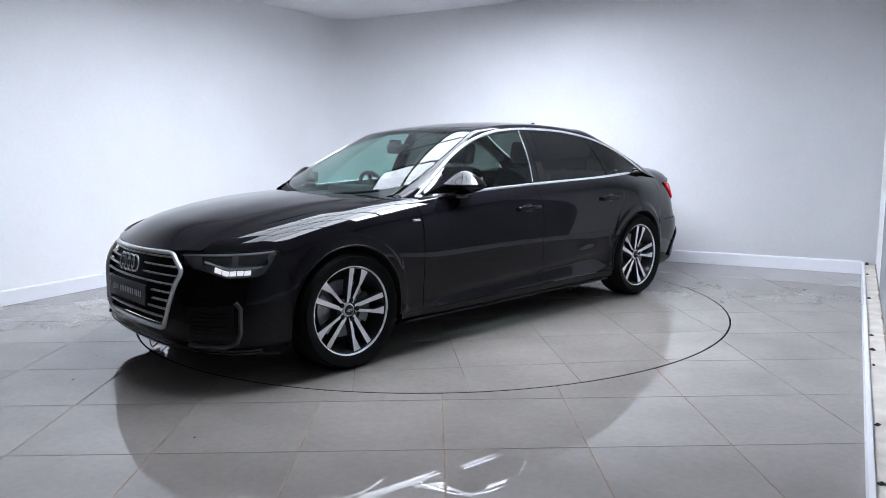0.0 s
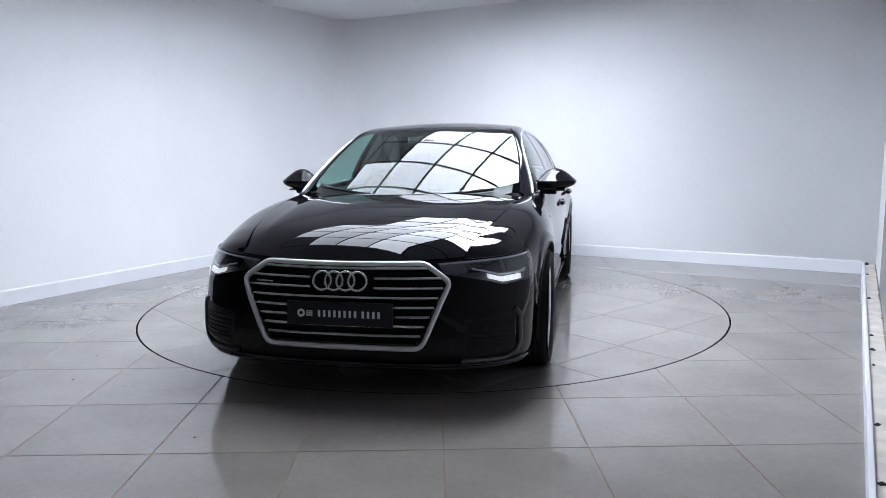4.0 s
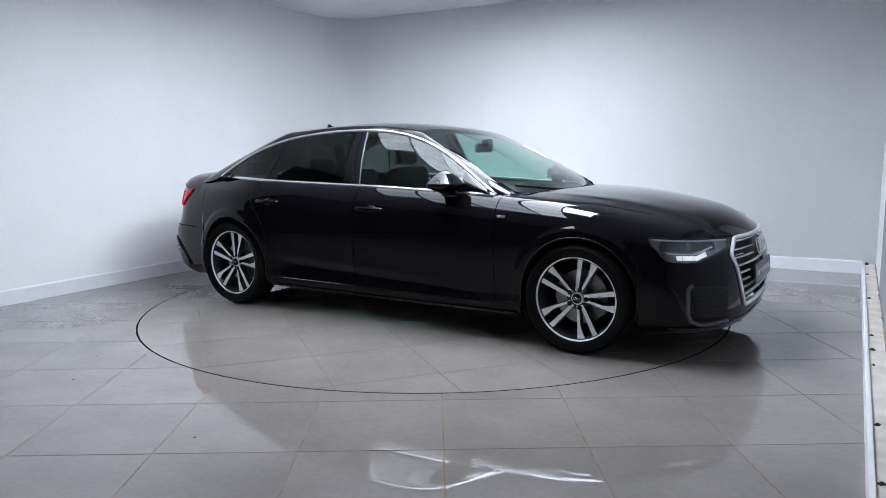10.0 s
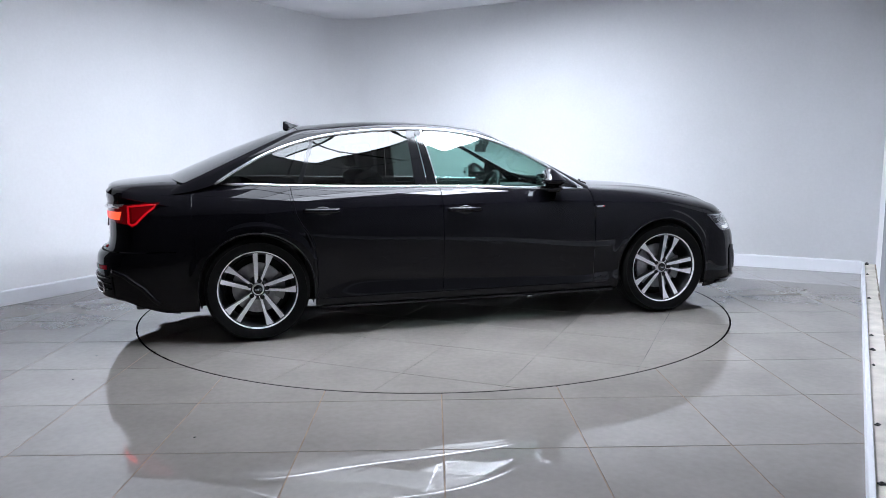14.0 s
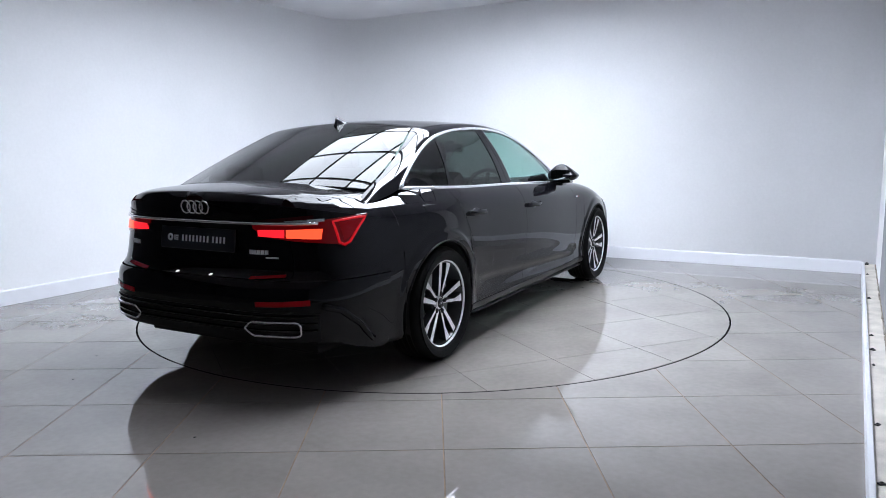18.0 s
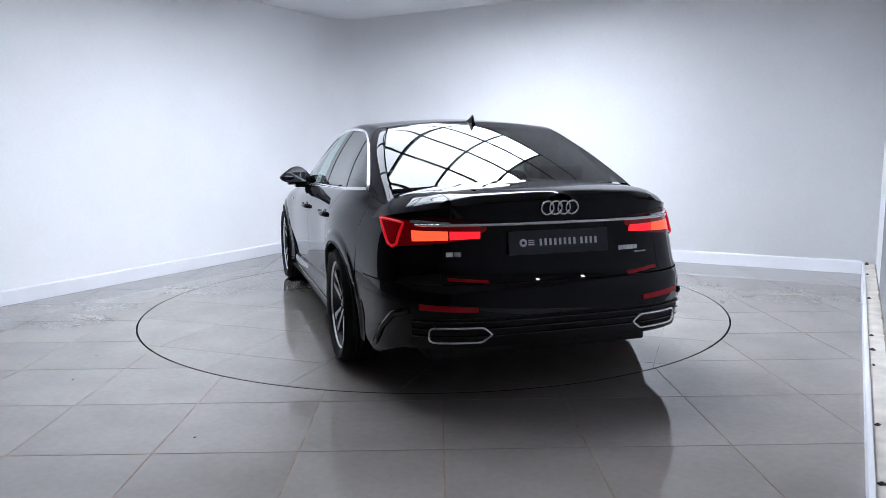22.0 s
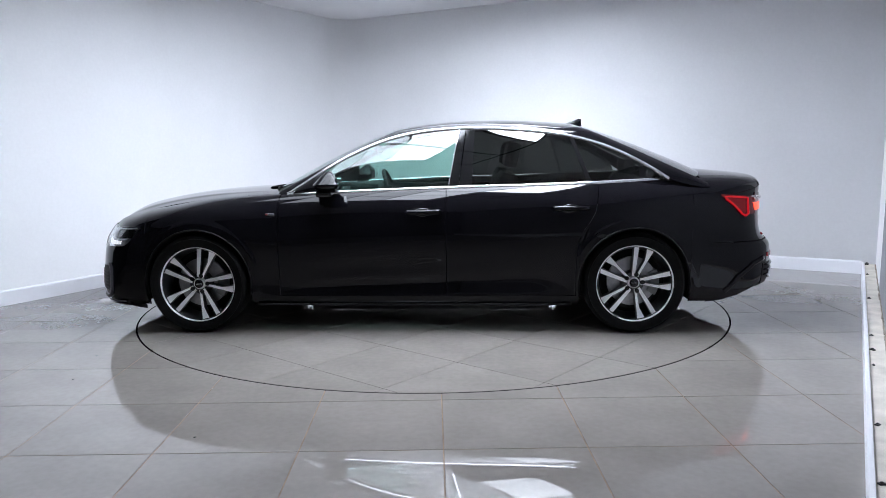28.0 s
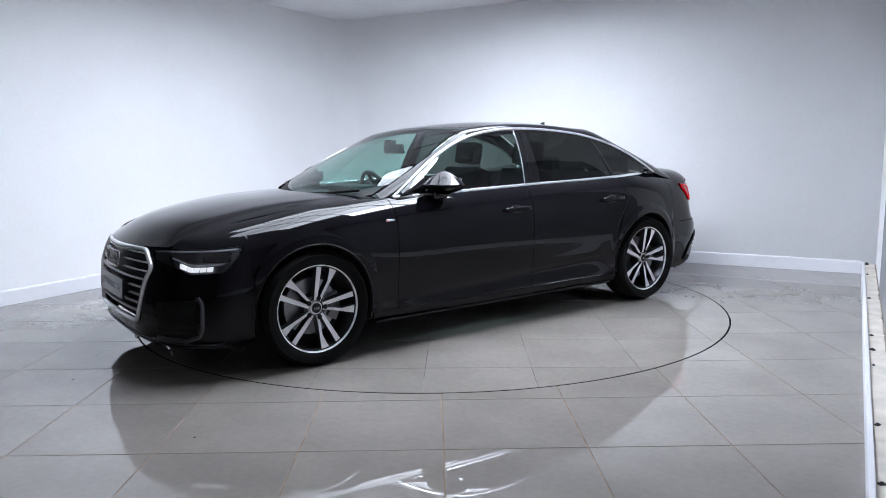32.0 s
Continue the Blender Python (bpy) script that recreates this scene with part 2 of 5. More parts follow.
# ---- motion of the turntable: heading of the car, seconds and degrees ----
HEADING = [
    (0.0, -137.60), (0.5, -137.10), (1.0, -134.90), (1.5, -130.90), (2.0, -125.40), (2.5, -119.65),
    (3.0, -113.90), (3.5, -108.30), (4.0, -102.64), (4.5, -96.81), (5.0, -90.98), (5.5, -85.15),
    (6.0, -79.32), (6.5, -73.56), (7.0, -67.79), (7.5, -62.03), (8.0, -56.25), (8.5, -50.47),
    (9.0, -44.64), (9.5, -38.81), (10.0, -32.98), (10.5, -27.15), (11.0, -21.32), (11.5, -15.49),
    (12.0, -9.66), (12.5, -3.83), (13.0, 2.00), (13.5, 7.83), (14.0, 13.66), (14.5, 19.49),
    (15.0, 25.32), (15.5, 31.15), (16.0, 36.98), (16.5, 42.81), (17.0, 48.64), (17.5, 54.47),
    (18.0, 60.30), (18.5, 66.13), (19.0, 71.96), (19.5, 77.79), (20.0, 83.62), (20.5, 89.45),
    (21.0, 95.28), (21.5, 101.11), (22.0, 106.94), (22.5, 112.77), (23.0, 118.60), (23.5, 124.43),
    (24.0, 130.26), (24.5, 136.09), (25.0, 141.92), (25.5, 147.75), (26.0, 153.58), (26.5, 159.41),
    (27.0, 165.24), (27.5, 171.07), (28.0, 176.90), (28.5, 182.73), (29.0, 188.56), (29.5, 194.39),
    (30.0, 200.22), (30.5, 206.05), (31.0, 211.35), (31.5, 214.50), (32.0, 216.00),
]
TABLE_R = 2.228
GAP_W = 0.0125


import functools

# ---- car materials ----
PAINT = material("black_car_paint", (0.0042, 0.0040, 0.0056), 0.5, coat=1.0, coat_rough=0.006, coat_ior=1.32, spec=0.0, fine=0.1, fine_scale=900)
BLACK_GLOSS = material("gloss_black", (0.006, 0.006, 0.007), 0.08)
BLACK_PLASTIC = material("black_plastic", (0.008, 0.008, 0.009), 0.5, spec=0.25, vary=0.1, scale=20, bump=0.1, bump_scale=500)
UNDER = material("underbody_black", (0.008, 0.008, 0.008), 0.8, vary=0.2, scale=10)
CHROME = material("chrome", (0.88, 0.89, 0.91), 0.08, metal=0.75, rough_vary=0.02)
SATIN = material("satin_aluminium", (0.86, 0.87, 0.89), 0.27, metal=0.4)
SLAT = material("bright_slat", (0.92, 0.93, 0.95), 0.3, metal=0.25)
BADGE = material("silver_badge", (0.85, 0.86, 0.88), 0.35, metal=0.2)
GREY_TRIM = material("matt_grey_trim", (0.10, 0.10, 0.11), 0.4, metal=0.6)
RIM_FACE = material("machined_rim", (0.97, 0.97, 0.98), 0.25, metal=0.05, spec=0.8, fine=0.05, rough_vary=0.05)
RIM_DARK = material("dark_grey_rim_paint", (0.030, 0.031, 0.034), 0.3, coat=0.5)
RUBBER = material("tyre_rubber", (0.005, 0.005, 0.005), 0.65, spec=0.12, vary=0.15, scale=15, bump=0.15, bump_scale=200)
STEEL = material("brake_steel", (0.34, 0.34, 0.35), 0.4, metal=1.0, vary=0.15, scale=30, rough_vary=0.1)
CALIPER = material("cast_grey_caliper", (0.20, 0.20, 0.20), 0.5, metal=0.5, vary=0.15, scale=20)
LEATHER = material("black_leather", (0.009, 0.009, 0.010), 0.55, spec=0.3, vary=0.1, scale=12, bump=0.2, bump_scale=250)
CABIN = material("dark_cabin_plastic", (0.016, 0.016, 0.017), 0.55, vary=0.1, scale=15, bump=0.1, bump_scale=300)
HEADLINER = material("grey_headliner", (0.05, 0.052, 0.055), 0.9, vary=0.05, scale=10)
CLEAR = glass("tinted_green_glass", (0.55, 0.76, 0.70))
SCREEN = glass("windscreen_glass", (0.58, 0.79, 0.74))
PRIVACY = glass("dark_privacy_glass", (0.13, 0.14, 0.133), boost=1.3)
LENS = glass("clear_lamp_lens", (0.92, 0.93, 0.95))
RED_LENS = material("red_lamp_lens", (0.07, 0.001, 0.003), 0.08, coat=0.4, spec=0.3, glow=(1.0, 0.004, 0.012), strength=0.05)
RED_RIM = material("lit_lamp_outline", (0.2, 0.003, 0.006), 0.2, glow=(1.0, 0.008, 0.02), strength=0.42)
RED_DARK = material("dark_red_lens", (0.045, 0.001, 0.003), 0.08, spec=0.3)
INNER_LENS = material("red_inner_lens", (0.11, 0.002, 0.005), 0.1, spec=0.3, glow=(1.0, 0.004, 0.012), strength=0.07)
REFLECTOR = material("red_reflector", (0.36, 0.004, 0.010), 0.15, spec=0.3)
RED_INNER = material("lit_inner_tail_lamp", (0.2, 0.005, 0.01), 0.3, glow=(1.0, 0.018, 0.032), strength=1.15)
RED_GLOW = material("lit_tail_lamp", (0.2, 0.01, 0.01), 0.3, glow=(1.0, 0.075, 0.028), strength=1.8)
DRL_GLOW = material("lit_daytime_lamp", (0.9, 0.9, 0.9), 0.3, glow=(0.95, 0.97, 1.0), strength=0.95)
LAMP_DARK = material("lamp_housing", (0.10, 0.10, 0.112), 0.35, metal=0.3, vary=0.3, scale=30)
PLATE = material("dark_blue_grey_plate", (0.014, 0.016, 0.024), 0.35, coat=0.2)
PRINT = material("pale_plate_print", (0.80, 0.82, 0.86), 0.5)
RED_BADGE = material("red_badge", (0.6, 0.02, 0.03), 0.3)
MIRROR = material("mirror_glass", (0.8, 0.85, 0.85), 0.01, metal=1.0)

CAR_OFF = Vector((0.085, 0.078, 0.0))
car = tagged(new("car"), "glossy black four-door saloon, tail lamps lit, on the turntable", "car")


def pchip(xk, yk, x):
    """Monotone cubic through rows yk (K, ...) at knots xk."""
    xk, yk, x = np.asarray(xk, float), np.asarray(yk, float), np.asarray(x, float)
    h = np.diff(xk).reshape(-1, *([1] * (yk.ndim - 1)))
    d = np.diff(yk, axis=0) / h
    m = np.zeros_like(yk)
    w1, w2 = 2 * h[1:] + h[:-1], h[1:] + 2 * h[:-1]
    ok = d[:-1] * d[1:] > 0
    with np.errstate(divide="ignore", invalid="ignore"):
        hm = (w1 + w2) / (w1 / d[:-1] + w2 / d[1:])
    m[1:-1] = np.where(ok, hm, 0.0)
    m[0], m[-1] = d[0], d[-1]
    i = np.clip(np.searchsorted(xk, x) - 1, 0, len(xk) - 2)
    t = ((x - xk[i]) / (xk[i + 1] - xk[i]))
    return xk, m, i, t, yk, np.diff(xk)


def spline(xk, yk, x):
    xk, m, i, t, yk, h = pchip(xk, yk, np.atleast_1d(x))
    e = yk.ndim - 1
    t, hh = t.reshape(-1, *([1] * e)), h[i].reshape(-1, *([1] * e))
    return (2 * t ** 3 - 3 * t ** 2 + 1) * yk[i] + (t ** 3 - 2 * t ** 2 + t) * hh * m[i] + (-2 * t ** 3 + 3 * t ** 2) * yk[i + 1] + (t ** 3 - t ** 2) * hh * m[i + 1]


def slopes_c2(xk):
    """Matrix that turns knot values into the knot slopes of a smooth (twice differentiable) cubic with free ends."""
    n = len(xk)
    h = np.diff(xk)
    a, b = np.zeros((n, n)), np.zeros((n, n))
    a[0, 0], a[0, 1] = 2, 1
    b[0, 0], b[0, 1] = -3 / h[0], 3 / h[0]
    a[-1, -1], a[-1, -2] = 2, 1
    b[-1, -1], b[-1, -2] = 3 / h[-1], -3 / h[-1]
    for i in range(1, n - 1):
        a[i, i - 1], a[i, i], a[i, i + 1] = 1 / h[i - 1], 2 * (1 / h[i - 1] + 1 / h[i]), 1 / h[i]
        b[i, i - 1] = -3 / h[i - 1] ** 2
        b[i, i] = 3 / h[i - 1] ** 2 - 3 / h[i] ** 2
        b[i, i + 1] = 3 / h[i] ** 2
    return np.linalg.solve(a, b)


# sections of the lower body: half width and height of nine rails, from sill to centre line
KNOTS = np.array([0, .06, .16, .30, .45, .60, .70, .82, 1.0, 1.18])
NOSE_X, TAIL_X, TAIL_N = 1.86, -1.95, 3.6
STATION = {
    1.86: "83 18 87 21 888 32 893 45 886 60 850 722 77 785 56 835 0 883",
    1.46: "86 18 90 22 912 33 920 50 932 66 895 80 82 86 62 90 0 932",
    0.95: "85 18 895 21 905 30 915 44 928 63 90 82 84 895 77 925 0 957",
    0.45: "84 18 89 20 903 29 913 43 928 61 91 825 863 905 815 945 0 97",
    -.25: "84 18 89 20 905 29 915 43 933 61 915 835 866 925 815 97 0 99",
    -.95: "85 18 895 20 908 29 918 43 937 61 922 85 868 94 81 985 0 101",
    -1.46: "86 18 90 21 918 30 928 45 943 63 925 86 858 95 79 1005 0 103",
    -1.95: "82 18 85 21 865 32 876 46 876 64 825 88 742 965 61 1017 0 1065",
    2.00: "0 0 0 0 0 0 0 0 0 0 796 714 709 762 502 812 0 858",
    2.12: "0 0 0 0 0 0 0 0 0 0 676 708 609 745 433 790 0 832",
    2.20: "0 0 0 0 0 0 0 0 0 0 539 704 490 732 350 768 0 800",
    2.26: "0 0 0 0 0 0 0 0 0 0 378 702 344 717 246 740 0 765",
    2.30: "0 0 0 0 0 0 0 0 0 0 195 700 178 706 127 716 0 730",
    2.315: "0 0 0 0 0 0 0 0 0 0 05 700 045 701 03 702 0 703",
    -2.08: "0 0 0 0 0 0 0 0 0 0 787 900 717 972 591 1018 0 1056",
    -2.20: "0 0 0 0 0 0 0 0 0 0 737 922 671 980 553 1018 0 1045",
    -2.32: "0 0 0 0 0 0 0 0 0 0 620 945 564 987 465 1013 0 1034",
    -2.41: "0 0 0 0 0 0 0 0 0 0 431 970 392 993 323 1008 0 1022",
    -2.45: "0 0 0 0 0 0 0 0 0 0 240 984 218 992 180 998 0 1007",
    -2.462: "0 0 0 0 0 0 0 0 0 0 05 988 045 989 03 990 0 991",
}


def number(s):
    """Hundredths or thousandths of a metre: 84 is 0.84, 1005 is 1.005, 104 is 1.04."""
    v = int(s)
    if v == 0:
        return 0.0
    if s.startswith("1") and len(s) > 2:
        return v / 100 if len(s) == 3 else v / 1000
    return v / 10 ** len(s)


ST_X = np.array(sorted(STATION))
ST_P = np.array([[float(number(w)) for w in STATION[x].split()] for x in ST_X]).reshape(len(ST_X), 9, 2)
NOSE_K = 0.932  # overhang of the nose
ST_X = np.where(ST_X > NOSE_X, NOSE_X + (ST_X - NOSE_X) * NOSE_K, ST_X)
for k, x in enumerate(ST_X):  # rails below the shoulder end at the bumpers; hold them there
    if x > 1.87:
        ST_P[k, :5] = ST_P[list(ST_X).index(1.86), :5]
    if x < -1.96:
        ST_P[k, :5] = ST_P[list(ST_X).index(-1.95), :5]


SECTIONS = {}
KNOT_SLOPES = slopes_c2(KNOTS)
DOOR_SLOPES = slopes_c2(KNOTS[:8])  # between the pillars the section ends at the window strip


def lerp(a, b, t):
    return a + (b - a) * t


def ease(t):
    t = min(1.0, max(0.0, t))
    return t * t * (3 - 2 * t)


MID = (ST_X > -1.96) & (ST_X < 1.87)
MID_X, MID_P = ST_X[MID], ST_P[MID]
MID_M = np.einsum("ij,jkl->ikl", slopes_c2(MID_X), MID_P)


TAIL_LEN, TAIL_Y = 0.491, float(MID_P[0, 5, 0])


def tail_rail(x):
    """Half width of the boot's edge behind the wheels."""
    d = TAIL_X - x
    return (TAIL_Y - float(MID_M[0, 5, 0]) * d) * max(0.0, 1 - (d / TAIL_LEN) ** TAIL_N) ** (1 / TAIL_N)


for k, x in enumerate(ST_X):
    if -2.455 < x < -1.96:
        ST_P[k, 5:8, 0] = tail_rail(x) * np.array([1.0, 0.907, 0.753])


def middle(x):
    """Rails between the bumpers, as one smooth curve along the car."""
    i = int(np.clip(np.searchsorted(MID_X, x) - 1, 0, len(MID_X) - 2))
    h = MID_X[i + 1] - MID_X[i]
    t = (x - MID_X[i]) / h
    return (2 * t ** 3 - 3 * t ** 2 + 1) * MID_P[i] + (t ** 3 - 2 * t ** 2 + t) * h * MID_M[i] + (-2 * t ** 3 + 3 * t ** 2) * MID_P[i + 1] + (t ** 3 - t ** 2) * h * MID_M[i + 1]


def section(x):
    """The ten control points at x; the last mirrors the eighth across the centre line."""
    k = round(float(x), 5)
    if k not in SECTIONS:
        p = middle(x) if TAIL_X <= x <= NOSE_X else spline(ST_X, ST_P, x)[0]
        p = np.vstack([p, [[-p[7, 0], p[7, 1]]]])
        m = KNOT_SLOPES @ p
        w = ease((x + 1.93) / 0.4) * ease((1.45 - x) / 0.6)
        m[:8] = lerp(m[:8], DOOR_SLOPES @ p[:8], w)
        SECTIONS[k] = (p, m)
    return SECTIONS[k][0]


def along(x, s):
    """Points of the section at x for an array of s."""
    p = section(x)
    m = SECTIONS[round(float(x), 5)][1]
    i = np.clip(np.searchsorted(KNOTS, s) - 1, 0, len(KNOTS) - 2)
    h = KNOTS[i + 1] - KNOTS[i]
    t = ((s - KNOTS[i]) / h)[:, None]
    h = h[:, None]
    return (2 * t ** 3 - 3 * t ** 2 + 1) * p[i] + (t ** 3 - 2 * t ** 2 + t) * h * m[i] + (-2 * t ** 3 + 3 * t ** 2) * p[i + 1] + (t ** 3 - t ** 2) * h * m[i + 1]


ARCH = ((1.462, 0.338, 0.364), (-1.462, 0.338, 0.366))


def relief(x, z):
    """How far the flank stands out: a raised band round each wheel arch, and a crease over the sill with a hollow below it."""
    out = 0.0
    for cx, cz, r in ARCH:
        d = math.hypot(x - cx, z - cz) - r
        if d < 0.08 and z > 0.2:
            out = max(out, 0.010 * ease((0.075 - d) / 0.032) * ease((1.86 - x) / 0.05))
    w = ease((0.90 - x) / 0.35) * ease((x + 1.10) / 0.35)
    if w > 0:
        zc = lerp(0.335, 0.43, (0.9 - x) / 2.0)
        if z > zc:
            c = 0.007 * math.exp(-((z - zc) / 0.06) ** 2)
        else:
            c = (0.007 - 0.019 * ease((zc - z) / 0.035)) * ease((z - 0.252) / (zc - 0.27))
        out += c * w
    return out


def body(x, s):
    y, z = along(x, np.array([s]))[0]
    return Vector((x, y + relief(x, z), z))


SS = np.linspace(0, 1, 101)


def section_line(x):
    return along(x, SS)


LINES = {}


def line_at(x):
    k = round(x, 4)
    if k not in LINES:
        LINES[k] = section_line(x)
    return LINES[k]


def s_of_z(x, z):
    ln = line_at(x)[:66]
    return float(np.interp(z, ln[:, 1], SS[:66]))


def s_of_y(x, y):
    ln = line_at(x)[55:]
    return float(np.interp(-y, -ln[:, 0], SS[55:]))


def z_of_y(x, y):
    ln = line_at(x)[50:]
    return float(np.interp(-abs(y), -ln[:, 0], ln[:, 1]))


def grid_mesh(name, rows, mat, both=False, closed=False):
    """A sheet from rows of points; both: the mirrored right half as well, joined on the centre line if it meets."""
    verts, faces = [], []
    n = len(rows[0])
    for r in rows:
        verts += r
    for i in range(len(rows) - 1):
        for j in range(n - 1):
            faces.append((i * n + j, (i + 1) * n + j, (i + 1) * n + j + 1, i * n + j + 1))
    return mesh_of(name, verts, faces, mat)


def mirrored(me):
    m2 = me.copy()
    m2.transform(Matrix.Diagonal((1, -1, 1, 1)))
    m2.flip_normals()
    return m2


def sheet(name, rows, mat, parent=None, label="", thick=0.012, out=(0, 0, 0), sides=1):
    """One body panel (or, with sides=2, a left and a right one) with a flange turned inwards round its edge; normals face away from `out`."""
    made = []
    me = grid_mesh(name, rows, mat)
    c = Vector(out)
    flip = sum(p.normal.dot(p.center - c) * p.area for p in me.polygons) < 0
    if flip:
        me.flip_normals()
    if thick:
        me.update()
        nr, n = len(rows), len(rows[0])
        rim = [j for j in range(n)] + [i * n + n - 1 for i in range(1, nr)] + [(nr - 1) * n + j for j in range(n - 2, -1, -1)] + [i * n for i in range(nr - 2, 0, -1)]
        verts = [v.co.copy() for v in me.vertices]
        normals = [v.normal.copy() for v in me.vertices]
        faces = [tuple(p.vertices) for p in me.polygons]
        o, k = len(verts), len(rim)
        verts += [verts[i] for i in rim] + [verts[i] - normals[i] * thick for i in rim]
        for i in range(k):
            j = (i + 1) % k
            f = (o + i, o + j, o + k + j, o + k + i)
            faces.append(f[::-1] if not flip else f)
        bpy.data.meshes.remove(me)
        me = mesh_of(name, verts, faces, mat)
    for k in range(sides):
        made.append(piece(name, me if k == 0 else mirrored(me), parent or car, None, label))
    return made


# ---- arches and shut lines ----

def arch_z(x):
    z = 0.0
    for cx, cz, r in ARCH:
        if abs(x - cx) < r:
            z = max(z, cz + math.sqrt(r * r - (x - cx) ** 2))
    return z


def s_bottom(x, z_min):
    a = arch_z(x)
    return s_of_z(x, max(a, z_min)) if max(a, z_min) > 0.19 else 0.0


def columns(x0, x1, n):
    """Column positions, dense near the arch ends."""
    xs = list(np.linspace(x0, x1, n))
    for cx, cz, r in ARCH:
        for sgn in (-1, 1):
            for d in (0.0005, 0.002, 0.005, 0.01, 0.018, 0.03, 0.045, 0.065, 0.09):
                x = cx + sgn * (r - d)
                if min(x0, x1) < x < max(x0, x1):
                    xs.append(x)
            x = cx + sgn * (r + 0.001)
            if min(x0, x1) < x < max(x0, x1):
                xs.append(x)
    return sorted(set(round(x, 5) for x in xs))


HOOD_Y0, HOOD_X0, HOOD_Y1, HOOD_X1 = 0.735, 0.95, 0.57, 2.172


def hood_y(x):
    t = (x - HOOD_X0) / (HOOD_X1 - HOOD_X0)
    return lerp(HOOD_Y0, HOOD_Y1, t) + 0.035 * math.sin(math.pi * min(max(t, 0), 1))


def side_panels():
    ns = 46
    # front wing behind and over the wheel, and its nose over the lamp
    rows = []
    for x in columns(0.908, NOSE_X, 72):
        lo, hi = s_bottom(x, 0.25 if x < 1.6 else 0.0), s_of_y(x, hood_y(x) + 0.003)
        rows.append([body(x, lerp(lo, hi, j / ns)) for j in range(ns + 1)])
    sheet("front_wing", rows, PAINT, sides=2, thick=0)
    rows = []
    for x in np.linspace(NOSE_X, HOOD_X1, 16):
        hi = s_of_y(x, hood_y(x) + 0.003)
        rows.append([body(x, lerp(0.6, max(hi, 0.6), j / 8)) for j in range(9)])
    sheet("wing_nose", rows, PAINT, sides=2, thick=0)

    def rear_edge(z):  # rear edge of the back door
        return float(np.interp(z, [0.25, 0.40, 0.50, 0.617, 0.683, 0.741, 0.81, 0.99], [-1.076, -1.076, -1.078, -1.092, -1.117, -1.16, -1.198, -1.232]))

    def door(name, xlo, xhi):
        rows = []
        for i in range(33):
            col = []
            for j in range(ns + 1):
                v = j / ns
                z = lerp(0.255, 0.97, v)
                for _ in range(9):
                    x = lerp(xlo(z), xhi(z), i / 32)
                    a, b = s_of_z(x, 0.255), 0.815
                    z = body(x, lerp(a, b, v)).z
                col.append(body(x, lerp(a, b, v)))
            rows.append(col)
        return sheet(name, rows, PAINT, sides=2)

    fd = door("front_door", lambda z: -0.218, lambda z: 0.903)
    rd = door("rear_door", lambda z: rear_edge(z) + 0.0018, lambda z: -0.223)
    # quarter panel
    rows = []
    cols = columns(TAIL_X, -1.079, 72)
    for xc in cols:
        u = (xc - TAIL_X) / (-1.079 - TAIL_X)
        col = []
        foot = max(0.2, arch_z(lerp(TAIL_X, rear_edge(0.3) - 0.0018, u)))
        for j in range(ns + 1):
            v, z = j / ns, lerp(foot, 1.0, j / ns)
            for _ in range(9):
                x = lerp(TAIL_X, rear_edge(z) - 0.0018, u)
                p = body(x, lerp(s_of_z(x, foot), 0.815 if x > -1.80 else lerp(0.80, 0.815, (x - TAIL_X) / 0.15), v))
                z = p.z
            col.append(p)
        rows.append(col)
    sheet("quarter_panel", rows, PAINT, sides=2, thick=0)
    rows = []
    for x in np.linspace(TAIL_X, -2.355, 16):
        hi = s_of_y(x, trunk_y(x) + 0.003)
        rows.append([body(x, lerp(0.6, max(hi, 0.6), j / 8)) for j in range(9)])
    sheet("quarter_top", rows, PAINT, sides=2, thick=0)
    # inner panels that close the gaps at the feet of the pillars
    for name, x0, x1, lo in (("cowl_panel", 0.80, 1.12, 0.78), ("rear_deck", -1.68, -2.10, 0.79)):
        rows = [[body(x, lerp(lo, 1.0 if x < 0 else 0.93, j / 12)) - Vector((0, 0, 0.006)) for j in range(13)] for x in np.linspace(x0, x1, 14)]
        sheet(name, rows, PAINT, sides=2, thick=0)
    # fuel flap on the right flank
    rows = [[Matrix.Diagonal((1, -1, 1)) @ body(x, s_of_z(x, lerp(0.845, 0.935, j / 8))) - Vector((0, 0.0012, 0)) for j in range(9)] for x in np.linspace(-1.60, -1.43, 9)]
    sheet("fuel_flap", rows, PAINT, thick=0.006, label="body-coloured fuel flap")
    # sill
    rows = []
    for x in np.linspace(-1.088, 1.094, 30):
        rows.append([body(x, lerp(0.0, s_of_z(x, 0.25), j / 8)) + Vector((0, 0.004, 0)) for j in range(9)])
    sheet("sill", rows, PAINT, sides=2, label="black side sill")
    return fd, rd


def trunk_y(x):
    return 0.575 - 0.05 * (x + 1.95) / -0.5


def lip_front(y, inset=0.0):
    return NOSE_X + (0.424 - inset) * (1 - (abs(y) / 0.845) ** 1.9) ** (1 / 1.9)


def lip_rear(y):
    lo, hi = TAIL_X - TAIL_LEN, TAIL_X
    for _ in range(30):
        mid = (lo + hi) / 2
        lo, hi = (lo, mid) if tail_rail(mid) > abs(y) else (mid, hi)
    return (lo + hi) / 2


def cowl_x(y):
    return 1.075 - 0.27 * (abs(y) / 0.72) ** 2.2


def glass_base_x(y):
    return -2.045 + 0.15 * (abs(y) / 0.6) ** 2.2


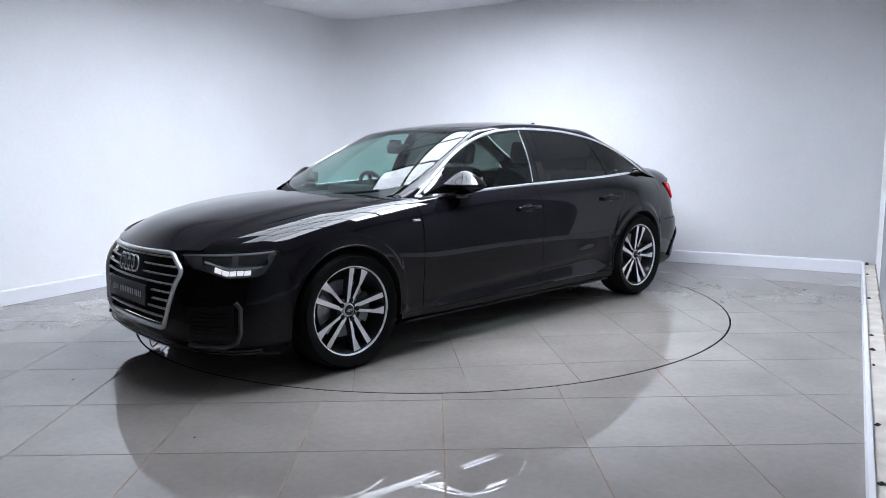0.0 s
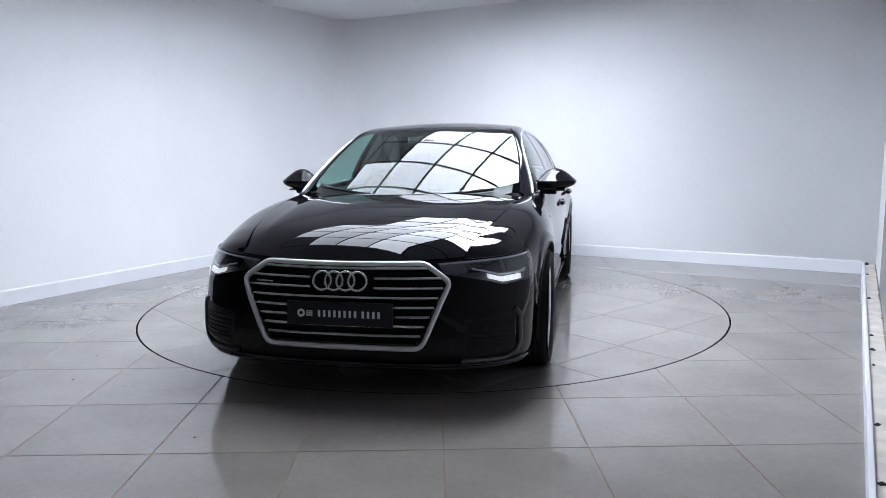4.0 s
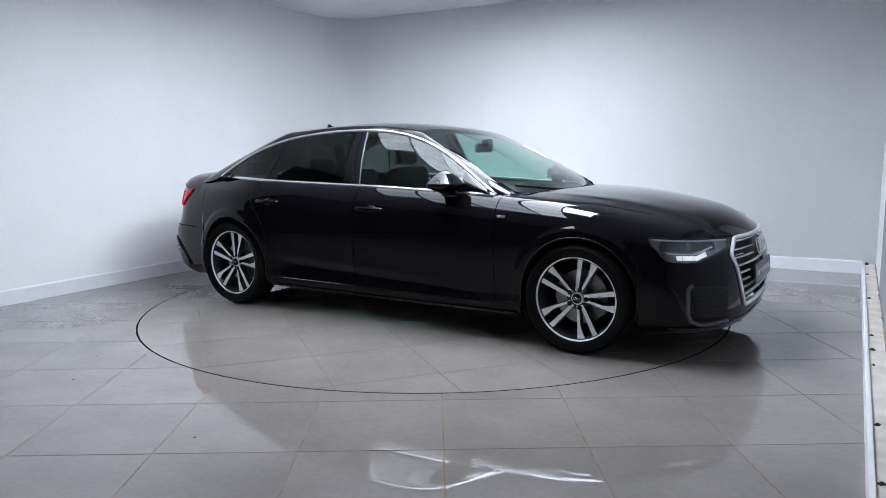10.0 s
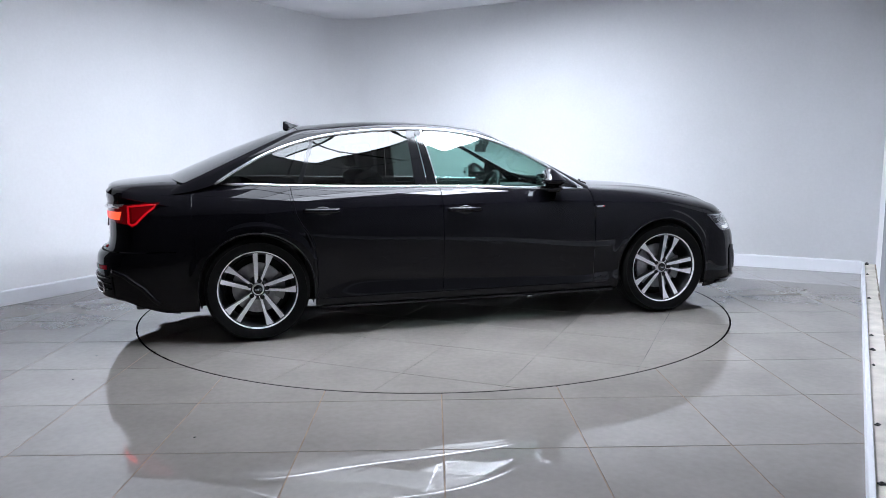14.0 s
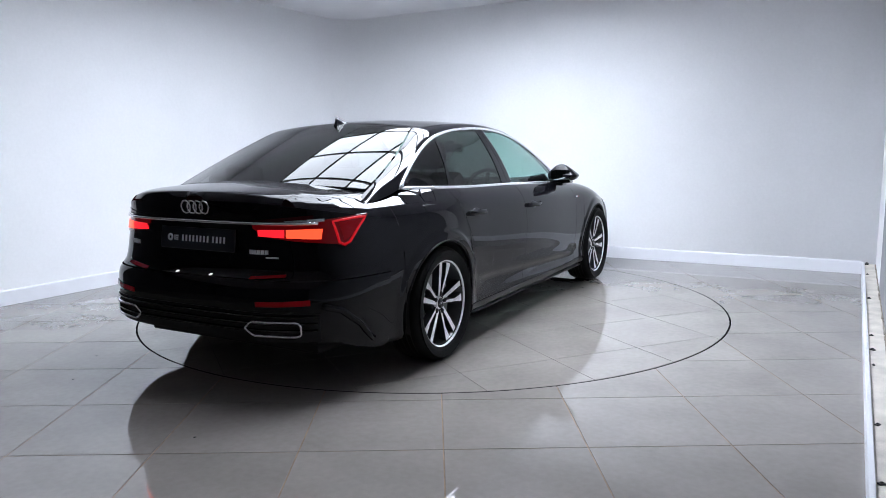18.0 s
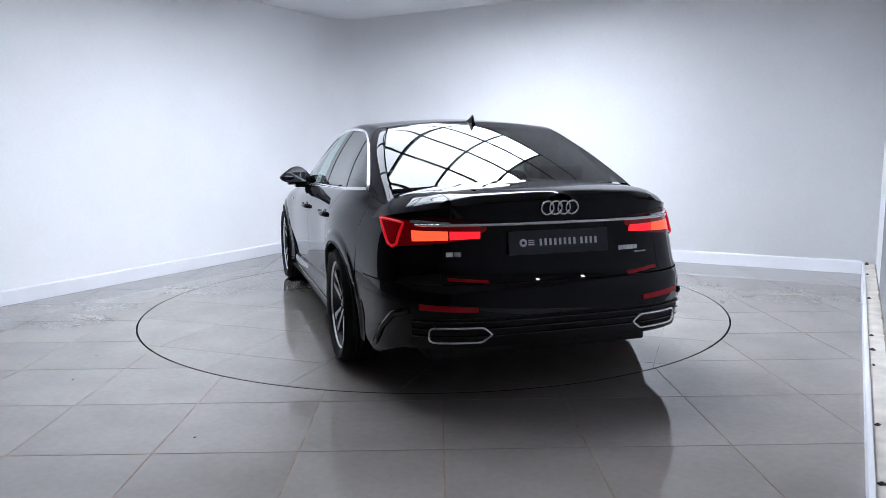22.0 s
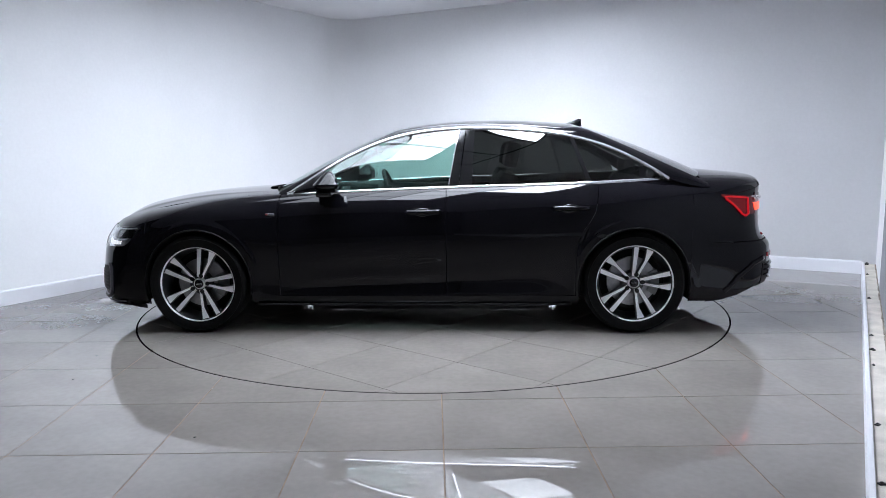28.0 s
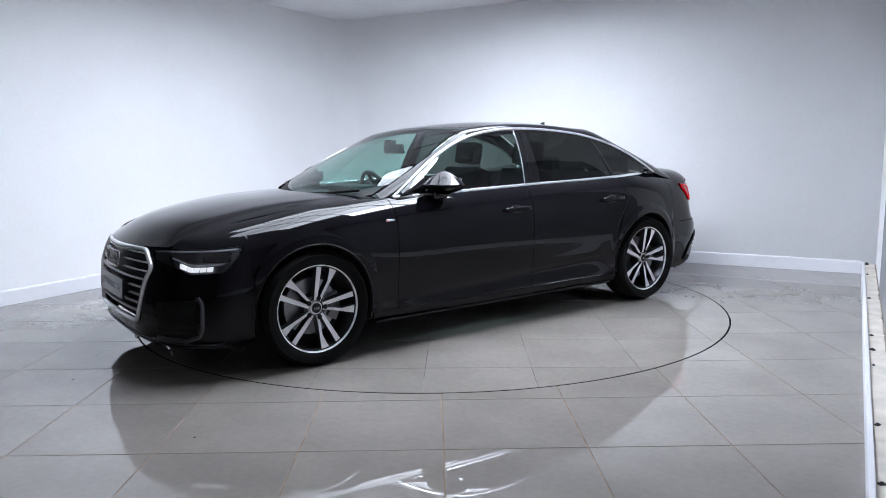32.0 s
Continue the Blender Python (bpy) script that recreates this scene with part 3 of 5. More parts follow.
HX = np.array([1.0, 1.1, 1.25, 1.4, 1.55, 1.7, 1.85, 2.0, 2.1, 2.2, 2.27, 2.315])
HC = np.polyfit(HX, [.952, .950, .945, .936, .925, .909, .886, .854, .826, .786, .748, .714], 6)
HE = np.polyfit(HX[:9], [z_of_y(float(x), hood_y(float(x))) for x in HX[:9]], 3)


def hood_z(x, q):
    c, e = float(np.polyval(HC, x)), float(np.polyval(HE, min(x, 2.2)))
    return c + (e - c) * abs(q) ** 2.3 if e < c else c


def hood_and_lid():
    nq = 96
    rows = []
    for i in range(49):
        u = i / 48
        r = []
        for j in range(nq + 1):
            q = -1 + 2 * j / nq
            y1 = q * HOOD_Y1
            x = lerp(cowl_x(q * HOOD_Y0) + 0.075, lip_front(y1), u)
            y = q * hood_y(x)
            z = hood_z(x, q)
            z -= max(0.0, hood_z(lip_front(y1), q) - 0.7015 - 0.012 * q * q) * max(0.0, (u - 0.78) / 0.22) ** 2
            # two soft power creases along the bonnet
            off = abs(y) - lerp(0.535, 0.50, u)
            z += 0.0050 * math.exp(-(off / (0.11 if off < 0 else 0.040)) ** 2) * min(1, 4 * (1 - u)) * min(1, 3 * u)
            r.append(Vector((x, y, z)))
        rows.append(r)
    sheet("bonnet", rows, PAINT, label="long black bonnet with soft creases")
    rows = []
    for i in range(25):
        u = i / 24
        r = []
        for j in range(nq + 1):
            q = -1 + 2 * j / nq
            x = lerp(glass_base_x(q * 0.6) + 0.03, lip_rear(q * 0.535), u)
            y = q * trunk_y(x)
            z = z_of_y(x, y)
            r.append(Vector((x, y, z)))
        rows.append(r)
    sheet("boot_lid", rows, PAINT, label="black boot lid with a sharp rear edge", thick=0)


# ---- upper shell ----
TX = np.array([1.07, .95, .84, .63, .43, .23, .03, -.17, -.37, -.57, -.76, -.96, -1.24, -1.36, -1.56, -1.70, -1.9, -2.08])
TYR = np.array([.72, .76, .785, .735, .685, .645, .62, .605, .60, .60, .604, .625, .680, .702, .750, .786, .77, .735])
TZR = np.array([.88, .90, .94, 1.08, 1.186, 1.284, 1.336, 1.358, 1.367, 1.365, 1.355, 1.326, 1.256, 1.212, 1.105, 1.015, .962, .94])
TYA = np.array([.69, .715, .735, .685, .635, .59, .56, .545, .54, .54, .54, .55, .572, .61, .66, .69, .71, .71])
TZA = np.array([.895, .925, .96, 1.105, 1.217, 1.313, 1.365, 1.39, 1.398, 1.398, 1.39, 1.370, 1.318, 1.278, 1.185, 1.112, .998, .945])
TZC = np.array([.945, 1.0, 1.055, 1.165, 1.275, 1.345, 1.392, 1.416, 1.427, 1.431, 1.428, 1.412, 1.368, 1.335, 1.262, 1.205, 1.115, 1.045])
T_ALL = np.stack([TYR, TZR, TYA, TZA, TZC], 1)[::-1]
TXA = TX[::-1]


SCREEN_C = np.polyfit([.193, .29, .414, .425, .607, .64, .744, .865, .974, 1.047, 1.09], [1.352, 1.328, 1.279, 1.274, 1.186, 1.165, 1.116, 1.045, .990, .950, .932], 2)


def poly_fit(lo, hi, deg, values):
    k = (TX >= lo - 1e-6) & (TX <= hi + 1e-6)
    return np.polyfit(TX[k], values[k], deg)


ZONES = {  # windscreen, roof and rear window are each one smooth sheet
    "screen": [poly_fit(0.03, 1.07, 2, TYA), np.polysub(SCREEN_C, poly_fit(0.03, 1.07, 2, TZC - TZA)), SCREEN_C],
    "roof": [poly_fit(-1.24, 0.23, 4, v) for v in (TYA, TZA, TZC)],
    "back": [poly_fit(-2.08, -1.24, 2, v) for v in (TYA, TZA, TZC)],
}


RAIL_FIT = [poly_fit(-1.70, 0.84, 7, v) for v in (TYR, TZR)]


def rail_yz(x):
    """Chrome edge over the side windows, smooth along its whole length."""
    w = min(1.0, max(0.0, (x + 1.72) / 0.06)) * min(1.0, max(0.0, (0.87 - x) / 0.06))
    a = spline(TXA, T_ALL[:, :2], x)[0]
    return [lerp(float(a[k]), float(np.polyval(RAIL_FIT[k], x)), w) for k in range(2)]


def zone_of(x):
    """Blended edge and centre values of the upper shell at x."""
    ws = 1 / (1 + math.exp(-(x - 0.13) / 0.035))
    wb = 1 / (1 + math.exp((x + 1.12) / 0.045))
    out = []
    for k in range(3):
        a, b, c = (np.polyval(ZONES[z][k], x) for z in ("screen", "roof", "back"))
        out.append(ws * a + wb * c + (1 - ws - wb) * b)
    return out


def shell(x, v):
    """Upper shell: v=0 at the window's chrome edge, 0.25 at the glass or roof edge, 1 on the centre line."""
    ya, za, zc = zone_of(x)
    if v >= 0.25:
        q = (1 - v) / 0.75
        return Vector((x, ya * q, zc - (zc - za) * q * q))
    yr, zr = rail_yz(x)
    t = v / 0.25
    # rounded shoulder from the chrome edge to the sheet's edge
    slope = -(zc - za) * 2.0 / max(ya, 0.1)
    d = 0.6 * max(yr - ya, 0.02)
    k = 0.60 + 0.40 * ease((x + 1.5) / 0.55)  # the rear pillar is a little flatter
    c = Vector(((ya + yr) / 2, (za + zr) / 2)).lerp(Vector((ya + d, za + slope * d)), k)
    p = Vector((yr, zr)) * (1 - t) ** 2 + c * (2 * t * (1 - t)) + Vector((ya, za)) * t ** 2
    return Vector((x, p.x, p.y))


def rail(x):
    yr, zr = rail_yz(x)
    return Vector((x, yr, zr))


def belt(x):
    p = section(x)
    return Vector((x, p[7, 0], p[7, 1]))


def header_x(v):
    return 0.03 + 0.09 * (v - 0.25) / 0.75


def upper_shell():
    # painted frame from the windscreen pillar over the doors to the rear pillar
    rows = []
    for x in np.linspace(0.93, -1.99, 90):
        rows.append([shell(x, 0.25 * j / 6) for j in range(7)])
    sheet("roof_rail", rows, PAINT, sides=2, out=(-0.5, 0, 1.0))

    def across(name, x_lo, x_hi, n, mat, label, v0=0.25, thick=0.012, m=36, lift=0.0):
        rows = []
        for i in range(n + 1):
            r = []
            for j in range(m + 1):
                q = 1 - 2 * j / m
                v = 1 - abs(q) * (1 - v0)
                x = lerp(x_lo(v), x_hi(v), i / n)
                p = shell(x, v)
                if q < 0:
                    p.y = -p.y
                p.z += lift
                r.append(p)
            rows.append(r)
        return sheet(name, rows, mat, label=label, thick=thick, out=(-0.5, 0, 0.6))

    def base(v):
        y = 0.72 * (1 - v) / 0.75
        return cowl_x(y) + 0.01

    def rear_top(v):
        return -1.15 - 0.02 * (v - 0.25)

    def rear_base(v):
        return glass_base_x(0.6 * (1 - v) / 0.75)

    across("roof_skin", header_x, rear_top, 40, PAINT, "black roof panel", v0=0.25)
    across("windscreen", base, lambda v: header_x(v) + 0.006, 26, SCREEN, "clear raked windscreen", v0=0.262, thick=0)
    across("rear_window", lambda v: rear_top(v) - 0.006, rear_base, 24, PRIVACY, "dark raked rear window", v0=0.262, thick=0)
    # black printed bands round the glass
    across("windscreen_band", lambda v: header_x(v) + 0.05, lambda v: header_x(v) + 0.004, 3, BLACK_GLOSS, "", v0=0.27, thick=0, lift=-0.005)
    across("scuttle", lambda v: base(v) + 0.075, lambda v: base(v) - 0.03, 5, BLACK_PLASTIC, "black plastic scuttle below the windscreen", v0=0.3, thick=0.01, lift=-0.012)


def side_glass(x, v, out=0.0):
    b, r = belt(x), rail(x)
    p = b.lerp(r, v)
    p.y += (0.022 - 0.012 * ease((-0.9 - x) / 0.4)) * math.sin(math.pi * min(max(v, 0), 1)) + out
    return p


def windows():
    def pane(name, xb, xt, mat, label, v0=0.03, v1=0.97, out=0.0, thick=0, n=22):
        rows = []
        for i in range(n + 1):
            rows.append([side_glass(lerp(lerp(xb[0], xb[1], i / n), lerp(xt[0], xt[1], i / n), lerp(v0, v1, j / 12)), lerp(v0, v1, j / 12), out) for j in range(13)])
        return sheet(name, rows, mat, label=label, thick=thick, out=(-0.4, 0, 1.0), sides=2)

    pane("front_door_window", (-0.25, 0.80), (-0.32, 0.72), CLEAR, "pale green side window")
    pane("rear_door_window", (-0.385, -1.165), (-0.405, -1.055), PRIVACY, "dark privacy glass side window")
    pane("quarter_window", (-1.185, -1.62), (-1.075, -1.60), PRIVACY, "small dark quarter window")
    pane("centre_pillar_trim", (-0.234, -0.30), (-0.306, -0.352), BLACK_GLOSS, "gloss black pillar trim", out=0.003, thick=0.006, n=4)
    pane("centre_pillar_trim", (-0.305, -0.392), (-0.357, -0.412), BLACK_GLOSS, "gloss black pillar trim", out=0.003, thick=0.006, n=4)
    pane("pillar_edge", (-0.231, -0.236), (-0.304, -0.309), CHROME, "thin bright edge on the centre pillar", out=0.004, thick=0.006, n=1)
    pane("window_divider", (-1.160, -1.190), (-1.050, -1.078), BLACK_GLOSS, "thin black window divider", out=0.003, thick=0.006, n=2)
    pane("mirror_sail", (0.62, 0.82), (0.60, 0.79), BLACK_GLOSS, "black triangle at the mirror foot", out=0.004, thick=0.008, n=8)
    # chrome strips
    for sgn in (1, -1):
        sweep("chrome_belt_strip", [side_glass(x, -0.01, 0.004) for x in np.linspace(0.86, -1.68, 60)], 0.010, 0.026, CHROME, sgn, "bright chrome strip under the side windows")
        up = [side_glass(x, 0.985, 0.004) for x in np.linspace(0.86, -1.2, 60)]
        up += [side_glass(x, 0.985, 0.004) for x in np.linspace(-1.22, -1.70, 16)]
        sweep("chrome_window_arch", up, 0.010, 0.022, CHROME, sgn, "bright chrome strip arching over the side windows")


def sweep(name, pts, deep, wide, mat, sgn=1, label="", parent=None, up=None):
    """A strip of rounded section along a line on the flank: deep across the car, wide in its own plane."""
    pts = [Vector((p.x, p.y * sgn, p.z)) for p in pts]
    sec = [(-1, -1), (1, -0.8), (1.25, 0), (1, 0.8), (-1, 1)]
    rows = []
    for i, p in enumerate(pts):
        t = (pts[min(i + 1, len(pts) - 1)] - pts[max(i - 1, 0)]).normalized()
        o = Vector((0, sgn, 0.25)) if up is None else up
        n = t.cross(o).normalized()
        o2 = n.cross(t).normalized()
        rows.append([p + o2 * (a * deep / 2) + n * (b * wide / 2) for a, b in sec + [sec[0]]])
    me = grid_mesh(name, rows, mat)
    bm = bmesh.new()
    bm.from_mesh(me)
    bmesh.ops.remove_doubles(bm, verts=bm.verts, dist=1e-5)
    bmesh.ops.holes_fill(bm, edges=bm.edges)
    me2 = bm_mesh(name, bm, mat, True)
    bpy.data.meshes.remove(me)
    return piece(name, me2, parent or car, None, label)


# ---- nose and tail ----
NOSE_L = (np.array([.15, .17, .20, .25, .35, .5, .6, .66, .70, .74]), np.array([.36, .412, .466, .492, .503, .502, .490, .473, .455, .43]) * NOSE_K)
TAIL_L = (np.array([.15, .20, .26, .33, .48, .55, .585, .61, .65, .70, .80, .88, .93, 1.0]), np.array([.39, .492, .547, .582, .592, .587, .565, .522, .502, .495, .496, .502, .507, .512]) * 0.959)


def half_width(x, z):
    ln = line_at(x)[:62]
    return float(np.interp(z, ln[:, 1], ln[:, 0]))


def nose_n(z):
    return float(np.interp(z, [0.30, 0.55, 0.70], [2.7, 2.4, 1.9]))


def nose_top(a):
    return 0.700 + 0.022 * a * a


def nose(a, z, out=0.0):
    """Front skin: a from 0 on the centre line to 1 at the wing (negative on the right)."""
    phi = (1 - abs(a)) * math.pi / 2
    y0, l, n = half_width(NOSE_X, min(z, 0.722)), float(spline(*NOSE_L, z)[0]), nose_n(z)
    c, s = math.cos(phi), math.sin(phi)
    y, x = (y0 + out) * c ** (2 / n), NOSE_X + (l + out) * s ** (2 / n)
    return Vector((x, math.copysign(y, a) if a else 0.0, z))


def nose_a(y, z):
    y0 = half_width(NOSE_X, min(z, 0.722))
    phi = math.acos(min(1.0, (abs(y) / y0) ** (nose_n(z) / 2)))
    return math.copysign(1 - phi / (math.pi / 2), y)


def nose_yz(y, z, out=0.0):
    return nose(nose_a(y, z), z, out)


@functools.lru_cache(None)
def tail_form(z):
    """Half width where the tail begins, its taper and its depth at a height."""
    h = min(z, 0.88)
    y0 = half_width(TAIL_X, h)
    return y0, (half_width(TAIL_X + 0.02, h) - y0) / 0.02, float(spline(*TAIL_L, z)[0])


def tail(a, z, out=0.0):
    phi = (1 - abs(a)) * math.pi / 2
    y0, m, l = tail_form(z)
    c, s = math.cos(phi), math.sin(phi)
    d = (l + out) * s ** (2 / TAIL_N)
    y, x = (y0 + out - m * d) * c ** (2 / TAIL_N), TAIL_X - d
    return Vector((x, math.copysign(y, a) if a else 0.0, z))


def tail_a(y, z):
    lo, hi = 0.0, 1.0
    for _ in range(26):
        mid = (lo + hi) / 2
        lo, hi = (mid, hi) if tail(mid, z).y < abs(y) else (lo, mid)
    return math.copysign((lo + hi) / 2, y)


def tail_x(x):
    """Place on the tail skin by its distance along the car, at lamp height."""
    return 1 - math.asin(((TAIL_X - x) / 0.476) ** (TAIL_N / 2)) / (math.pi / 2)


def tail_yz(y, z, out=0.0):
    return tail(tail_a(y, z), z, out)


def tail_top(a):
    """Height of the tail skin's upper edge."""
    p = tail(a, 0.9)
    return float(spline(ST_X, ST_P[:, 5, 1], p.x)[0])


def outline_strip(name, f, pts, wide, deep, mat, parent, label="", close=True, out=0.0):
    """A bar of rounded section following an outline of (y, z) points on a skin f."""
    n = len(pts)
    sec = [(-1, -0.5), (-0.75, 0.75), (0, 1), (0.75, 0.75), (1, -0.5)]
    rows = []
    for i in range(n):
        p = f(*pts[i], out)
        nx = f(*pts[(i + 1) % n if close else min(i + 1, n - 1)], out)
        pv = f(*pts[i - 1 if close else max(i - 1, 0)], out)
        t = (nx - pv).normalized()
        e = 0.01
        du = f(pts[i][0] + e, pts[i][1], out) - f(pts[i][0] - e, pts[i][1], out)
        dv = f(pts[i][0], pts[i][1] + e, out) - f(pts[i][0], pts[i][1] - e, out)
        nor = du.cross(dv).normalized()
        if nor.x * (1 if p.x > 0 else -1) < 0:
            nor = -nor
        b = t.cross(nor).normalized()
        rows.append([p + b * (s * wide / 2) + nor * (h * deep) for s, h in sec])
    if close:
        rows.append(rows[0])
    verts, faces, m = [], [], len(sec)
    for r in rows:
        verts += r
    for i in range(len(rows) - 1):
        for j in range(m):
            k = (j + 1) % m
            faces.append((i * m + j, (i + 1) * m + j, (i + 1) * m + k, i * m + k))
    if not close:
        faces += [tuple(range(m)), tuple(range((len(rows) - 1) * m, len(rows) * m))]
    bm = bmesh.new()
    me = mesh_of(name, verts, faces, mat)
    bm.from_mesh(me)
    bpy.data.meshes.remove(me)
    return part(name, bm, mat, parent, label, True)


def rounded(poly, r, n=5):
    """Rounds the corners of a closed outline."""
    out = []
    k = len(poly)
    for i in range(k):
        p, a, b = Vector(poly[i]), Vector(poly[i - 1]), Vector(poly[(i + 1) % k])
        da, db = (a - p), (b - p)
        ra, rb = min(r, da.length * 0.45), min(r, db.length * 0.45)
        s, e = p + da.normalized() * ra, p + db.normalized() * rb
        for j in range(n + 1):
            t = j / n
            out.append(tuple((s * (1 - t) ** 2 + p * (2 * t * (1 - t)) + e * t ** 2)))
    return out


def densify(poly, step=0.03, close=True):
    out = []
    k = len(poly)
    for i in range(k if close else k - 1):
        a, b = Vector(poly[i]), Vector(poly[(i + 1) % k])
        n = max(1, int((b - a).length / step))
        out += [tuple(a.lerp(b, j / n)) for j in range(n)]
    if not close:
        out.append(tuple(poly[-1]))
    return out


def region(name, f, a0, a1, lo, hi, mat, parent, label="", out=0.004, deep=0.02, na=16, nb=6, smooth=True):
    """A raised pad on a skin f(a, z): between the curves lo(a) and hi(a), with rims down into the skin."""
    top, bot = [], []
    for i in range(na + 1):
        a = lerp(a0, a1, i / na)
        top.append([f(a, lerp(lo(a), hi(a), j / nb), out) for j in range(nb + 1)])
        bot.append([f(a, lerp(lo(a), hi(a), j / nb), out - deep) for j in range(nb + 1)])
    verts, faces, n = [], [], nb + 1
    for r in top + bot:
        verts += r
    o = (na + 1) * n
    for i in range(na):
        for j in range(nb):
            faces.append((i * n + j, (i + 1) * n + j, (i + 1) * n + j + 1, i * n + j + 1))
            faces.append((o + i * n + j, o + i * n + j + 1, o + (i + 1) * n + j + 1, o + (i + 1) * n + j))
        faces.append((i * n, o + i * n, o + (i + 1) * n, (i + 1) * n))
        faces.append((i * n + nb, (i + 1) * n + nb, o + (i + 1) * n + nb, o + i * n + nb))
    for j in range(nb):
        faces.append((j, j + 1, o + j + 1, o + j))
        faces.append((na * n + j, o + na * n + j, o + na * n + j + 1, na * n + j + 1))
    bm = bmesh.new()
    me = mesh_of(name, verts, faces, mat, False)
    bm.from_mesh(me)
    bpy.data.meshes.remove(me)
    ob = part(name, bm, mat, parent, label, True)
    ob.data.set_sharp_from_angle(angle=0.7)
    return ob


def line(*pts):
    xs, ys = [p[0] for p in pts], [p[1] for p in pts]
    return lambda a: float(np.interp(a, xs, ys))


# grille outline, half: height and half width
def grille_half(z):
    return float(np.interp(z, [0.295, 0.325, 0.605, 0.66, 0.692], [0.375, 0.40, 0.525, 0.455, 0.405]))


LAMP_LO = line((0.30, 0.660), (0.42, 0.632), (0.55, 0.605), (0.64, 0.582), (0.84, 0.588), (0.88, 0.60), (0.985, 0.702), (1.0, 0.704))
LAMP_HI = line((0.30, 0.684), (0.45, 0.694), (0.70, 0.703), (1.0, 0.714))


def front_end():
    na = 64
    # bumper skin: the middle with the grille cut out, the corners below the lamps, and a strip over each lamp
    foot = line((0, 0.185), (0.6, 0.19), (0.8, 0.175), (1.0, 0.15))
    edge = 0.36
    verts, faces = [], []

    def skin(a0, a1, lo, hi, n, m, cut):
        base = len(verts)
        for i in range(n + 1):
            a = lerp(a0, a1, i / n)
            for j in range(m + 1):
                verts.append(nose(a, lerp(lo(abs(a)), hi(abs(a)), j / m)))
        for i in range(n):
            for j in range(m):
                f = [base + i * (m + 1) + j, base + (i + 1) * (m + 1) + j, base + (i + 1) * (m + 1) + j + 1, base + i * (m + 1) + j + 1]
                c = sum((verts[k] for k in f), Vector()) / 4
                if cut and 0.315 < c.z < 0.675 and abs(c.y) < grille_half(c.z) - 0.02:
                    continue
                faces.append(f)

    skin(-edge, edge, foot, lambda a: nose_top(a) - 0.001, 40, 40, True)
    for sgn in (1, -1):
        skin(sgn * edge, sgn * 1.0, foot, lambda a: LAMP_LO(a) - 0.002, 30, 24, False)
        skin(sgn * edge, sgn * 1.0, lambda a: LAMP_HI(a) + 0.002, lambda a: nose_top(a) - 0.001, 30, 2, False)
    me = mesh_of("front_bumper", verts, faces, PAINT)
    bm = bmesh.new()
    bm.from_mesh(me)
    bpy.data.meshes.remove(me)
    for v in [v for v in bm.verts if not v.link_faces]:
        bm.verts.remove(v)
    bmesh.ops.remove_doubles(bm, verts=bm.verts, dist=1e-5)
    part("front_bumper", bm, PAINT, car, "black front bumper", True)
    # grille
    poly = [(0.400, 0.690), (0.522, 0.606), (0.400, 0.312), (0.372, 0.290), (-0.372, 0.290), (-0.400, 0.312), (-0.522, 0.606), (-0.400, 0.690)]
    ring = densify(rounded(poly, 0.03), 0.03)
    grille = outline_strip("grille_frame", nose_yz, ring, 0.027, 0.014, SATIN, car, "broad satin aluminium grille frame", out=0.002)
    region("grille_backing", lambda y, z, o: nose_yz(y, z, o), -0.50, 0.50, lambda y: 0.298 if abs(y) < 0.40 else lerp(0.298, 0.58, (abs(y) - 0.40) / 0.10), lambda y: 0.685 if abs(y) < 0.41 else lerp(0.685, 0.61, (abs(y) - 0.41) / 0.09), BLACK_PLASTIC, grille, out=-0.035, deep=0.01, na=40)
    for k in range(8):
        z = 0.668 - 0.0455 * k
        w = grille_half(z) - 0.018
        plate_gap = 0.265 if 0.40 < z < 0.50 else 0.0
        rings_gap = 0.165 if 0.57 < z < 0.655 else 0.0
        gap = max(plate_gap, rings_gap)
        for a, b in (((-w, -gap), (gap, w)) if gap else ((-w, w),)):
            outline_strip("grille_slat", nose_yz, [(lerp(a, b, i / 14), z) for i in range(15)], 0.010, 0.012, SLAT, grille, close=False, out=-0.010)
            outline_strip("grille_rib", nose_yz, [(lerp(a, b, i / 14), z - 0.008) for i in range(15)], 0.014, 0.010, BLACK_GLOSS, grille, close=False, out=-0.024)
    rings(nose_yz, 0.612, 0.0445, 0.058, grille, 0.014)
    sign_plate("front_sign_plate", nose_yz, 0.455, 0.012)
    outline_strip("side_badge", nose_yz, [(-0.455 + 0.013 * i, 0.594) for i in range(8)], 0.008, 0.006, CHROME, grille, close=False, out=-0.006)
    # lamps
    for sgn in (1, -1):
        f = lambda a, z, o, sgn=sgn: nose(a * sgn, z, o)
        lamp = region("headlight", f, 0.36, 0.98, lambda a: LAMP_LO(a) - 0.004, lambda a: LAMP_HI(a) + 0.002, LAMP_DARK, car, "slim headlight with a lit daytime strip", out=-0.03, deep=0.02, na=30)
        region("lens", f, 0.36, 0.985, lambda a: LAMP_LO(a) - 0.003, lambda a: LAMP_HI(a) + 0.003, LENS, lamp, "clear lens", out=0.003, deep=0.004, na=30)
        for k in range(5):
            region("daytime_lamp", f, 0.565 + 0.046 * k, 0.605 + 0.046 * k, lambda a: LAMP_LO(a) + 0.010, lambda a: LAMP_LO(a) + 0.032, DRL_GLOW, lamp, "lit white daytime segment", out=-0.008, deep=0.012, na=3, nb=2)
